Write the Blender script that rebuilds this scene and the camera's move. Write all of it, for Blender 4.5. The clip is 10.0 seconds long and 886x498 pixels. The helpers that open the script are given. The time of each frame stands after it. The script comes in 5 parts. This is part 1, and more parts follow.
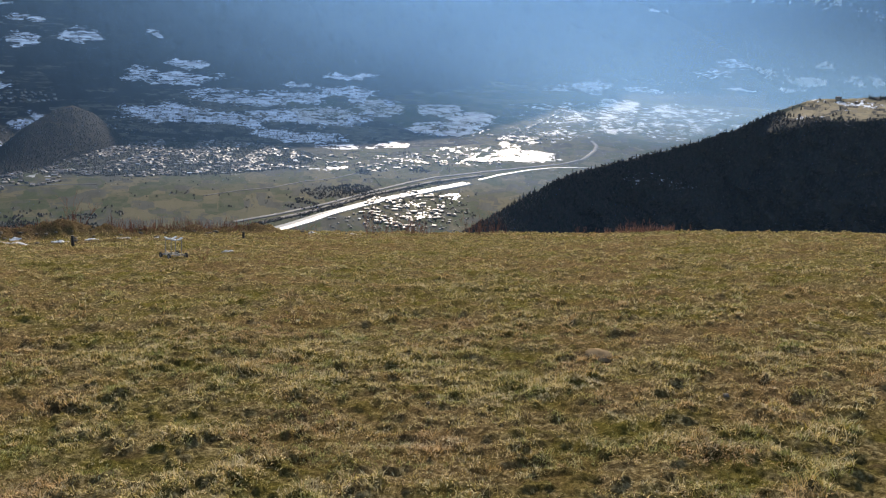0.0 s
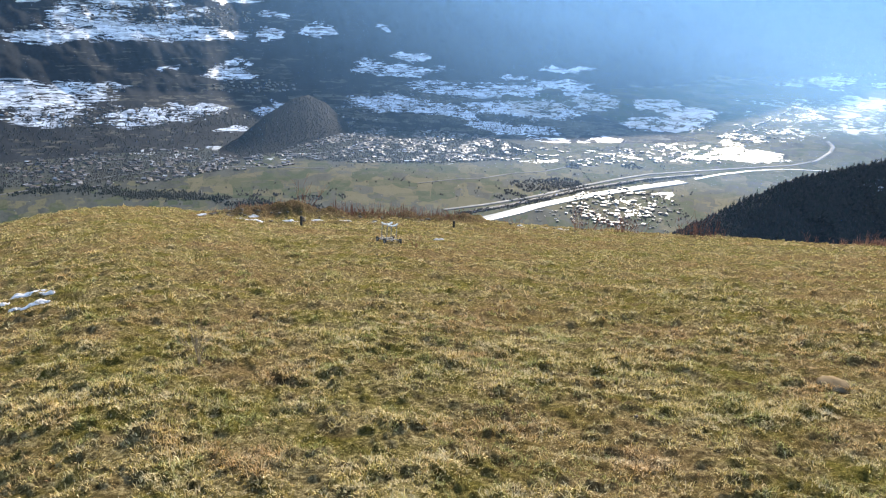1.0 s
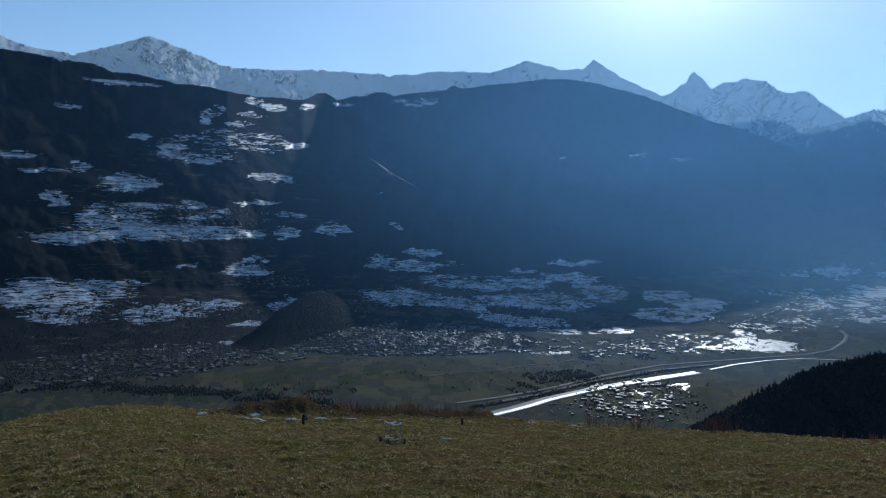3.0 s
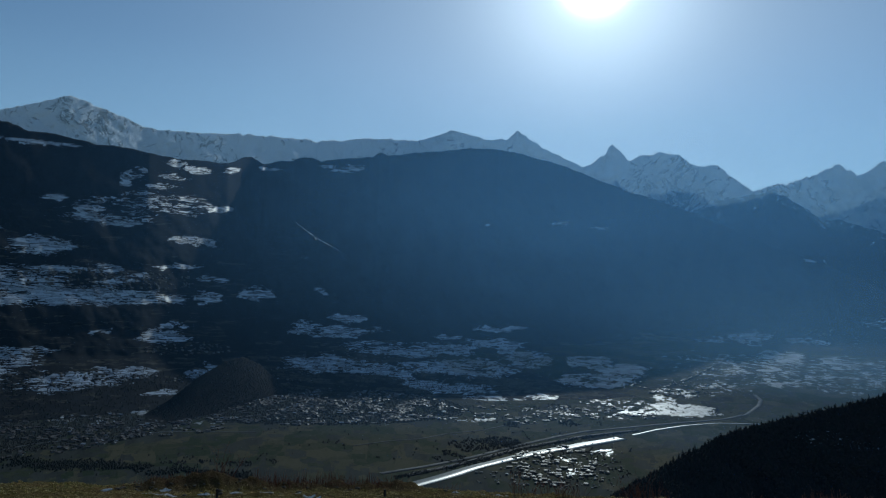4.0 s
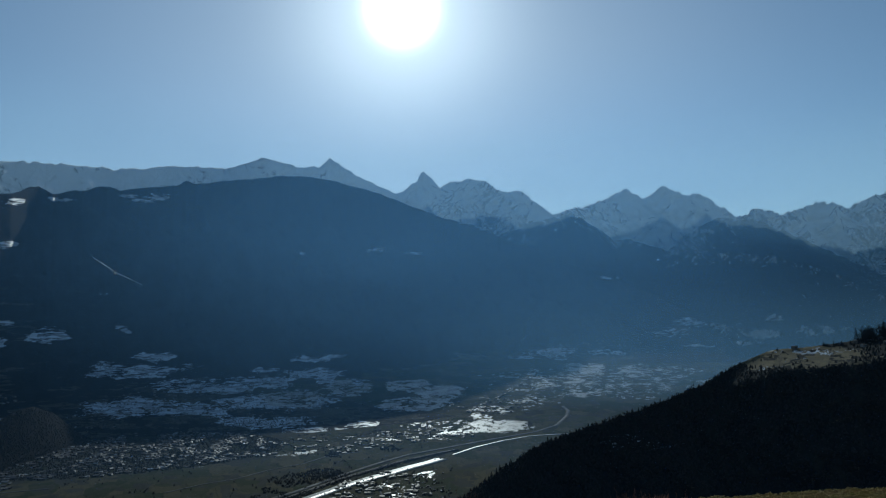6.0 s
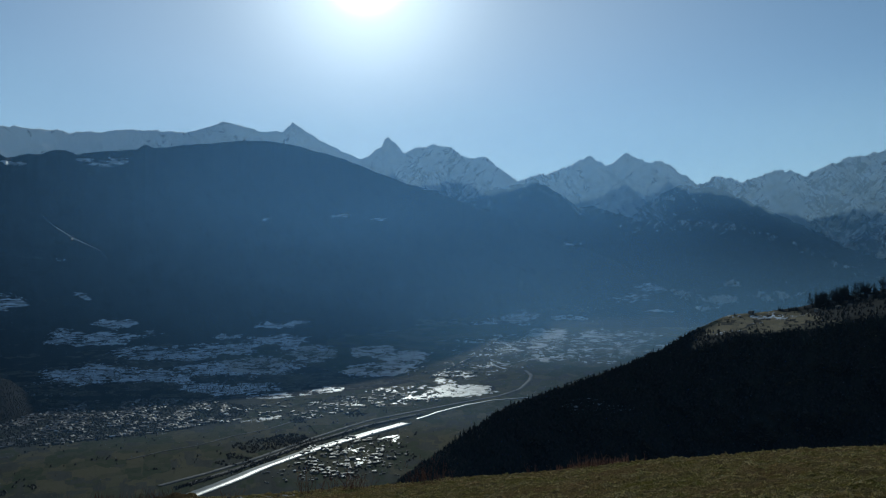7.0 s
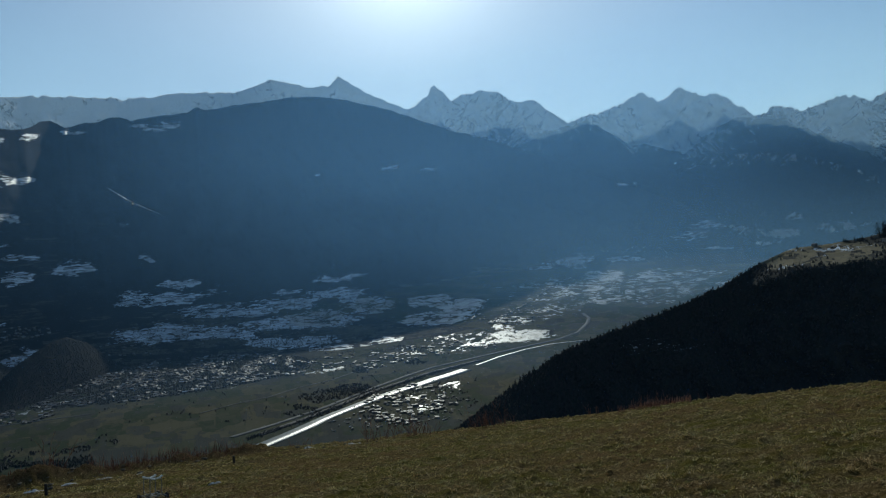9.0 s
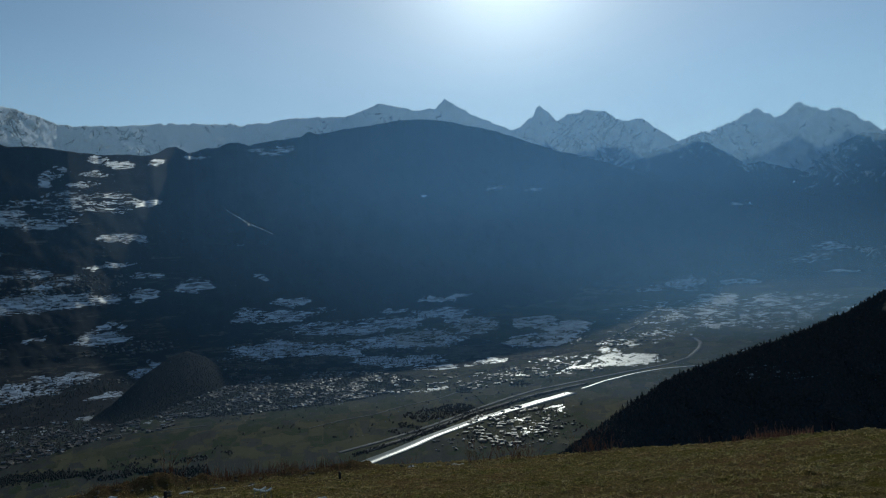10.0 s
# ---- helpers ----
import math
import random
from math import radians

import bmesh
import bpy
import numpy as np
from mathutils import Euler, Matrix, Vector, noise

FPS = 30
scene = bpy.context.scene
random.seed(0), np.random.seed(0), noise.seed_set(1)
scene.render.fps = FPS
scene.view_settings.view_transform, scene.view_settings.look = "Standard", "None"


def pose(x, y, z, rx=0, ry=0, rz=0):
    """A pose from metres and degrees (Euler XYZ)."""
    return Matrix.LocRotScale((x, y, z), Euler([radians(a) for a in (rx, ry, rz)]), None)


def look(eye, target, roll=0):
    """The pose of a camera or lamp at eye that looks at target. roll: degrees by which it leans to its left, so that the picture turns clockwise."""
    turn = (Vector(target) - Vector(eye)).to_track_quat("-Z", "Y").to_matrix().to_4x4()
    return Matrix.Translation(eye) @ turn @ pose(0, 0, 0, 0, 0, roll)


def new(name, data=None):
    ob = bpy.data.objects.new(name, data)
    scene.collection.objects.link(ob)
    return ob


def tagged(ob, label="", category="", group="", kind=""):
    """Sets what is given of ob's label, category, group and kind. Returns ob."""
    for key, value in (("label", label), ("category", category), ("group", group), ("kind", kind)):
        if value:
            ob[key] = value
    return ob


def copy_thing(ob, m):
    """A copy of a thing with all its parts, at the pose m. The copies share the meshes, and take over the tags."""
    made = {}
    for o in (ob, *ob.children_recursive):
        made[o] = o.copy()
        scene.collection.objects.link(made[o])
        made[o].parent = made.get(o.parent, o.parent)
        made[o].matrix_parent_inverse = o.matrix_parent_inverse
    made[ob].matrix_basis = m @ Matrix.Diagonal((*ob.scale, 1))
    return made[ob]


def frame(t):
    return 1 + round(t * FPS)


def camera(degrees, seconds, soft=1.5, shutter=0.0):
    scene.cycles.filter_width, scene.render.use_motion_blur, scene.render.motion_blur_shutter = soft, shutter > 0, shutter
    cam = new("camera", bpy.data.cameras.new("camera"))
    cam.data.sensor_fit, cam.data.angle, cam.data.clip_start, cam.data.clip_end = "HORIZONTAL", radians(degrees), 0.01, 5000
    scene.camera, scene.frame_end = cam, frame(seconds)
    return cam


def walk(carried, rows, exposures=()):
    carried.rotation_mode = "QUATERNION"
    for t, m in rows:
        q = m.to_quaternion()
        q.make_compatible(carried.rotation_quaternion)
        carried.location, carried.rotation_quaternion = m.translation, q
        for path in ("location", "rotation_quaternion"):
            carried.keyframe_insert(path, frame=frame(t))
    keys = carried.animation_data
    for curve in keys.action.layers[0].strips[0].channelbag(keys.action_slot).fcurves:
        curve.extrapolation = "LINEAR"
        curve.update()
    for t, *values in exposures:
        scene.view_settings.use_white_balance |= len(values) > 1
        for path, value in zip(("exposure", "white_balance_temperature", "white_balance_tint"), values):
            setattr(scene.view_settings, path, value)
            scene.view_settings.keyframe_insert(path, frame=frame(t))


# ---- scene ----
cam = camera(59.7, 10.0, 1.15)
PATH = [
    (0.0, pose(0.080, -0.190, 1.6, 75.02, -2.58, -0.02)),
    (0.5, pose(0.030, -0.110, 1.6, 73.91, -2.51, 10.48)),
    (1.0, pose(0.000, -0.060, 1.6, 73.89, -2.09, 15.53)),
    (1.5, pose(0.000, 0.000, 1.6, 75.51, -1.53, 18.46)),
    (2.0, pose(0.010, 0.140, 1.6, 80.11, -1.03, 20.66)),
    (2.5, pose(0.020, 0.250, 1.6, 85.32, -0.52, 19.80)),
    (3.0, pose(0.030, 0.330, 1.6, 88.09, -1.41, 16.28)),
    (4.5, pose(0.050, 0.520, 1.6, 94.96, -0.69, 7.94)),
    (5.0, pose(0.057, 0.567, 1.6, 95.68, 0.56, 4.31)),
    (5.5, pose(0.063, 0.613, 1.6, 95.76, 1.27, 1.65)),
    (6.0, pose(0.070, 0.660, 1.6, 95.19, 1.09, -2.63)),
    (7.5, pose(0.080, 0.750, 1.6, 91.67, 1.12, -5.36)),
    (8.0, pose(0.084, 0.770, 1.6, 91.10, 1.78, -4.26)),
    (8.5, pose(0.088, 0.790, 1.6, 89.78, 3.41, -2.34)),
    (9.0, pose(0.092, 0.810, 1.6, 88.95, 3.83, -1.30)),
    (9.5, pose(0.096, 0.830, 1.6, 90.09, 3.30, 1.91)),
    (10.0, pose(0.100, 0.850, 1.6, 90.97, 3.56, 6.47)),
]
EXPOSURES = [(0.0, 1.8, 7100, 14), (0.5, 2.26, 7000, 13), (1.0, 2.55, 6750, 11), (1.5, 2.74, 6650, 11), (2.0, 2.5, 6550, 10), (2.5, 0.7, 5650, 6), (2.7, 0.62, 5600, 6), (3.0, 0.12, 5350, 5),
             (4.5, -0.6, 5400, -5), (5.5, -0.62, 5450, -5), (6.2, -0.55, 5550, -4), (7.5, -0.3, 5850, -3), (8.5, -0.25, 6050, -3), (9.5, -0.10, 6000, -3), (10.0, -0.36, 5950, -3)]
walk(cam, PATH, EXPOSURES)

# ---- light: a low winter sun over the opposite range, clear sky ----
SUN_AZ, SUN_EL = radians(-0.1), radians(22.5)
SUN = Vector((math.sin(SUN_AZ) * math.cos(SUN_EL), math.cos(SUN_AZ) * math.cos(SUN_EL), math.sin(SUN_EL)))
world = bpy.data.worlds.new("winter_sky")
scene.world = world
world.use_nodes = True


def build_world():
    nt = world.node_tree
    nt.nodes.clear()
    out = nt.nodes.new("ShaderNodeOutputWorld")
    bg = nt.nodes.new("ShaderNodeBackground")
    sky = nt.nodes.new("ShaderNodeTexSky")
    sky.sky_type = "NISHITA"
    sky.sun_disc = False
    sky.sun_elevation, sky.sun_rotation = SUN_EL, SUN_AZ
    sky.altitude, sky.air_density, sky.dust_density, sky.ozone_density = 900.0, 0.85, 0.1, 0.2
    bg.inputs["Strength"].default_value = 0.094
    nt.links.new(sky.outputs[0], bg.inputs["Color"])
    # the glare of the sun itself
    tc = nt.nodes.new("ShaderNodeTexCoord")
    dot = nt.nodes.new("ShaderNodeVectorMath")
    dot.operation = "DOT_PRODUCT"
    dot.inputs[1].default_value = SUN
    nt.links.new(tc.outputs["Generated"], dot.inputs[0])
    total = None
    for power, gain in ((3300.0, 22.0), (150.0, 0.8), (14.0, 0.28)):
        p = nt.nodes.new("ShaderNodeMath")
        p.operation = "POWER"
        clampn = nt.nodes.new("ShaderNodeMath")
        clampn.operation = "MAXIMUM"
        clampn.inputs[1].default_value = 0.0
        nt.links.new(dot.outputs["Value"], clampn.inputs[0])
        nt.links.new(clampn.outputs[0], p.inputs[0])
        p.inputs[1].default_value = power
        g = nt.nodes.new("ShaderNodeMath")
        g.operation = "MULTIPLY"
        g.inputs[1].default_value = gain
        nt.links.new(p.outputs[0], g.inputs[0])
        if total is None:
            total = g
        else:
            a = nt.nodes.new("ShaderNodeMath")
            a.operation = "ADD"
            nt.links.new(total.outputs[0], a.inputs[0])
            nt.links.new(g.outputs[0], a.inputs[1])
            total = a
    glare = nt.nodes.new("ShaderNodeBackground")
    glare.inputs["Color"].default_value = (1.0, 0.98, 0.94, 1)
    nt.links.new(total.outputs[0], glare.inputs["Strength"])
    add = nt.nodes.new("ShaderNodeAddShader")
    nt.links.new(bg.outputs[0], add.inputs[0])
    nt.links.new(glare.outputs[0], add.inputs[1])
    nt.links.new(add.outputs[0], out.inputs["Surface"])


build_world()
sun_data = bpy.data.lights.new("sun", "SUN")
sun_data.energy, sun_data.angle, sun_data.color = 2.2, radians(0.55), (1.0, 0.93, 0.82)
sun_lamp = new("sun", sun_data)
sun_lamp.matrix_world = look(SUN * 100, (0, 0, 0))


# ---- noise on arrays ----
def hash2(ix, iy, seed):
    h = (ix.astype(np.int64) * 374761393 + iy.astype(np.int64) * 668265263 + seed * 1442695041) & 0xFFFFFFFF
    h = ((h ^ (h >> 13)) * 1274126177) & 0xFFFFFFFF
    return ((h ^ (h >> 16)) & 0xFFFFFF) / float(0xFFFFFF)


def vnoise(x, y, seed=0):
    ix, iy = np.floor(x), np.floor(y)
    fx, fy = x - ix, y - iy
    fx, fy = fx * fx * (3 - 2 * fx), fy * fy * (3 - 2 * fy)
    a, b = hash2(ix, iy, seed), hash2(ix + 1, iy, seed)
    c, d = hash2(ix, iy + 1, seed), hash2(ix + 1, iy + 1, seed)
    return (a + (b - a) * fx) * (1 - fy) + (c + (d - c) * fx) * fy


def fbm(x, y, octaves=5, seed=0, gain=0.5):
    total, amp, norm = 0.0, 1.0, 0.0
    for o in range(octaves):
        total = total + amp * (vnoise(x, y, seed + o * 17) * 2 - 1)
        norm += amp
        amp *= gain
        x, y = x * 2.03 + 11.3, y * 2.03 + 5.7
    return total / norm


def ridged(x, y, octaves=5, seed=0):
    total, amp, norm = 0.0, 1.0, 0.0
    for o in range(octaves):
        n = 1 - np.abs(vnoise(x, y, seed + o * 13) * 2 - 1)
        total = total + amp * n * n
        norm += amp
        amp *= 0.5
        x, y = x * 2.1 + 3.1, y * 2.1 + 7.9
    return total / norm


def curve(pairs, a):
    xs, ys = zip(*pairs)
    return np.interp(a, xs, ys)


def smooth(x, lo, hi):
    t = np.clip((x - lo) / (hi - lo), 0, 1)
    return t * t * (3 - 2 * t)


# ---- mesh helpers ----
def mesh_arrays(name, verts, faces, materials=(), smooth_faces=False, attrs=None, uv=None, mat_index=None):
    me = bpy.data.meshes.new(name)
    verts, faces = np.asarray(verts, np.float32), np.asarray(faces, np.int32)
    n, k = faces.shape
    me.vertices.add(len(verts))
    me.vertices.foreach_set("co", verts.ravel())
    me.loops.add(n * k)
    me.loops.foreach_set("vertex_index", faces.ravel())
    me.polygons.add(n)
    me.polygons.foreach_set("loop_start", np.arange(0, n * k, k, dtype=np.int32))
    if smooth_faces:
        me.polygons.foreach_set("use_smooth", np.ones(n, dtype=bool))
    for key, values in (attrs or {}).items():
        at = me.attributes.new(key, "FLOAT", "POINT")
        at.data.foreach_set("value", np.asarray(values, np.float32).ravel())
    if uv is not None:
        layer = me.uv_layers.new(name="UVMap")
        layer.data.foreach_set("uv", np.asarray(uv, np.float32)[faces.ravel()].ravel())
    for m in materials:
        me.materials.append(m)
    if mat_index is not None:
        me.polygons.foreach_set("material_index", np.asarray(mat_index, np.int32))
    me.update(calc_edges=True)
    return me


def grid_faces(rows, cols):
    i = np.arange(rows * cols).reshape(rows, cols)
    return np.stack([i[:-1, :-1], i[:-1, 1:], i[1:, 1:], i[1:, :-1]], -1).reshape(-1, 4)


def part(name, bm, material, parent=None, label=""):
    me = bpy.data.meshes.new(name)
    bm.to_mesh(me)
    bm.free()
    if material is not None:
        me.materials.append(material)
    ob = new(name, me)
    if parent is not None:
        ob.parent = parent
    if label:
        ob["label"] = label
    return ob


def share(name, me, parent, m):
    ob = new(name, me)
    ob.parent = parent
    ob.matrix_basis = m
    return ob


def tube(bm, points, radii, sides=8):
    """A round bar through points, closed at both ends."""
    rings = []
    pts = [Vector(p) for p in points]
    for i, p in enumerate(pts):
        d = (pts[min(i + 1, len(pts) - 1)] - pts[max(i - 1, 0)]).normalized()
        q = d.to_track_quat("Z", "Y")
        r = radii[i] if isinstance(radii, (list, tuple)) else radii
        rings.append([bm.verts.new(p + q @ Vector((r * math.cos(a), r * math.sin(a), 0)))
                      for a in (2 * math.pi * k / sides for k in range(sides))])
    for a, b in zip(rings, rings[1:]):
        for k in range(sides):
            bm.faces.new((a[k], a[(k + 1) % sides], b[(k + 1) % sides], b[k]))
    bm.faces.new(rings[0][::-1])
    bm.faces.new(rings[-1])
    return bm


def box(bm, centre, size, bevel=0.0, m=None):
    mat = Matrix.Translation(centre) @ Matrix.Diagonal((*size, 1))
    if m is not None:
        mat = m @ mat
    got = bmesh.ops.create_cube(bm, size=1, matrix=mat)
    if bevel:
        edges = list({e for v in got["verts"] for e in v.link_edges})
        bmesh.ops.bevel(bm, geom=edges, offset=bevel, segments=2, affect="EDGES", profile=0.5)
    return bm


# ---- materials ----
class Mat:
    """A node material with short calls."""

    def __init__(self, name):
        self.m = bpy.data.materials.new(name)
        self.m.use_nodes = True
        self.t = self.m.node_tree
        self.b = self.t.nodes["Principled BSDF"]

    def node(self, kind, **values):
        n = self.t.nodes.new("ShaderNode" + kind)
        for k, v in values.items():
            n.inputs[k.replace("_", " ")].default_value = v
        return n

    def link(self, a, b):
        self.t.links.new(a, b)

    def coords(self, which="Object"):
        return self.node("TexCoord").outputs[which]

    def mapping(self, vec, scale, turn=0.0):
        n = self.node("Mapping")
        if turn:
            first = self.node("Mapping")
            first.inputs["Rotation"].default_value = (0, 0, radians(turn))
            self.link(vec, first.inputs["Vector"])
            vec = first.outputs[0]
        n.inputs["Scale"].default_value = scale
        self.link(vec, n.inputs["Vector"])
        return n.outputs[0]

    def noise(self, vec, scale, detail=4.0, rough=0.55, out="Fac"):
        n = self.node("TexNoise", Scale=scale, Detail=detail, Roughness=rough)
        self.link(vec, n.inputs["Vector"])
        return n.outputs[out]

    def voronoi(self, vec, scale, out="Color", feature="F1"):
        n = self.node("TexVoronoi", Scale=scale)
        n.feature = feature
        if feature == "F1":
            n.distance = "CHEBYCHEV"
            n.inputs["Randomness"].default_value = 0.85
        self.link(vec, n.inputs["Vector"])
        return n.outputs[out]

    def ramp(self, fac, stops):
        n = self.node("ValToRGB")
        e = n.color_ramp.elements
        while len(e) < len(stops):
            e.new(0.5)
        for el, (p, c) in zip(e, stops):
            el.position = p
            el.color = (*c, 1) if isinstance(c, tuple) else (c, c, c, 1)
        self.link(fac, n.inputs[0])
        return n.outputs[0]

    def math(self, op, a, b=0.0, c=None):
        n = self.node("Math")
        n.operation = op
        for i, v in enumerate((a, b, c)):
            if v is None:
                continue
            if isinstance(v, (int, float)):
                n.inputs[i].default_value = v
            else:
                self.link(v, n.inputs[i])
        return n.outputs[0]

    def mix(self, fac, a, b, blend="MIX"):
        n = self.node("Mix")
        n.data_type, n.blend_type = "RGBA", blend
        for sock, v in ((n.inputs[0], fac), (n.inputs[6], a), (n.inputs[7], b)):
            if isinstance(v, (int, float)):
                sock.default_value = v
            elif isinstance(v, tuple):
                sock.default_value = (*v, 1)
            else:
                self.link(v, sock)
        return n.outputs[2]

    def attr(self, name):
        n = self.node("Attribute")
        n.attribute_name = name
        return n.outputs["Fac"]

    def bump(self, height, strength=0.5, distance=0.02):
        n = self.node("Bump", Strength=strength, Distance=distance)
        self.link(height, n.inputs["Height"])
        self.link(n.outputs[0], self.b.inputs["Normal"])

    def base(self, v, rough=0.8, metal=0.0, spec=0.3):
        if isinstance(v, tuple):
            self.b.inputs["Base Color"].default_value = (*v, 1)
        else:
            self.link(v, self.b.inputs["Base Color"])
        self.b.inputs["Metallic"].default_value = metal
        self.b.inputs["Specular IOR Level"].default_value = spec
        if isinstance(rough, (int, float)):
            self.b.inputs["Roughness"].default_value = rough
        else:
            self.link(rough, self.b.inputs["Roughness"])
        return self.m


def plain(name, colour, rough=0.6, metal=0.0, spec=0.4, wear=0.25, scale=30.0):
    """Paint, metal or wood with fine wear in colour and gloss."""
    k = Mat(name)
    n = k.noise(k.coords(), scale, 5.0)
    dark = tuple(c * (1 - wear) for c in colour)
    light = tuple(min(c * (1 + wear * 0.6), 1) for c in colour)
    col = k.ramp(n, [(0.3, dark), (0.7, light)])
    r = k.ramp(k.noise(k.coords(), scale * 0.4, 3.0), [(0.3, max(rough - 0.12, 0.05)), (0.7, min(rough + 0.12, 1.0))])
    return k.base(col, r, metal, spec)


def meadow_soil_material():
    k = Mat("winter_turf")
    v = k.coords()
    big = k.noise(v, 0.45, 5.0, 0.65)
    mid = k.noise(v, 2.2, 5.0, 0.65)
    fine = k.noise(v, 24.0, 8.0, 0.8)
    straw = k.ramp(fine, [(0.36, (0.02, 0.015, 0.007)), (0.5, (0.14, 0.105, 0.045)), (0.66, (0.46, 0.37, 0.19))])
    green = k.ramp(fine, [(0.34, (0.022, 0.02, 0.004)), (0.5, (0.1, 0.085, 0.02)), (0.68, (0.27, 0.21, 0.06))])
    rust = k.ramp(fine, [(0.3, (0.03, 0.018, 0.009)), (0.5, (0.15, 0.092, 0.042)), (0.72, (0.34, 0.23, 0.115))])
    c = k.mix(k.ramp(mid, [(0.42, 0.0), (0.6, 1.0)]), straw, green)
    c = k.mix(k.ramp(big, [(0.44, 0.0), (0.64, 0.75)]), c, rust)
    earth = k.ramp(k.noise(v, 9.0, 4.0), [(0.3, (0.026, 0.016, 0.01)), (0.7, (0.1, 0.064, 0.04))])
    c = k.mix(k.math("MAXIMUM", k.attr("bare"), k.ramp(k.noise(v, 1.3, 6.0, 0.7), [(0.6, 0.0), (0.68, 0.6)])), c, earth)
    h = k.math("ADD", k.noise(v, 14.0, 6.0, 0.7), k.math("MULTIPLY", fine, 0.6))
    k.bump(h, 1.0, 0.06)
    return k.base(c, 1.0, 0, 0.0)


def grass_material():
    k = Mat("dry_grass_blades")
    geo = k.node("NewGeometry")
    rnd = geo.outputs["Random Per Island"]
    v = k.coords()
    c = k.ramp(rnd, [(0.0, (0.08, 0.062, 0.012)), (0.25, (0.24, 0.19, 0.035)), (0.5, (0.48, 0.35, 0.1)), (0.75, (0.7, 0.53, 0.22)), (0.93, (0.84, 0.68, 0.37)), (1.0, (0.38, 0.18, 0.06))])
    rust = k.ramp(k.noise(v, 0.9, 6.0, 0.7), [(0.48, 0.0), (0.58, 0.8)])
    c = k.mix(rust, c, k.ramp(rnd, [(0.0, (0.1, 0.05, 0.018)), (0.5, (0.42, 0.23, 0.085)), (1.0, (0.68, 0.46, 0.22))]))
    g = k.ramp(k.noise(v, 2.3, 6.0, 0.72), [(0.5, 0.0), (0.58, 0.85)])
    c = k.mix(g, c, k.ramp(rnd, [(0.0, (0.06, 0.07, 0.014)), (0.5, (0.2, 0.21, 0.045)), (1.0, (0.44, 0.41, 0.12))]))
    pale = k.ramp(k.noise(v, 4.2, 6.0, 0.75), [(0.54, 0.0), (0.62, 0.75)])
    c = k.mix(pale, c, (0.68, 0.54, 0.3))
    c = k.mix(k.ramp(k.noise(v, 7.0, 4.0, 0.7), [(0.36, 0.7), (0.44, 0.0)]), c, (0.07, 0.055, 0.02))
    k.base(c, 0.75, 0, 0.2)
    tr = k.node("BsdfTranslucent")
    k.link(c, tr.inputs["Color"])
    mx = k.node("MixShader")
    mx.inputs[0].default_value = 0.3
    k.link(k.b.outputs[0], mx.inputs[1])
    k.link(tr.outputs[0], mx.inputs[2])
    k.link(mx.outputs[0], k.t.nodes["Material Output"].inputs["Surface"])
    return k.m


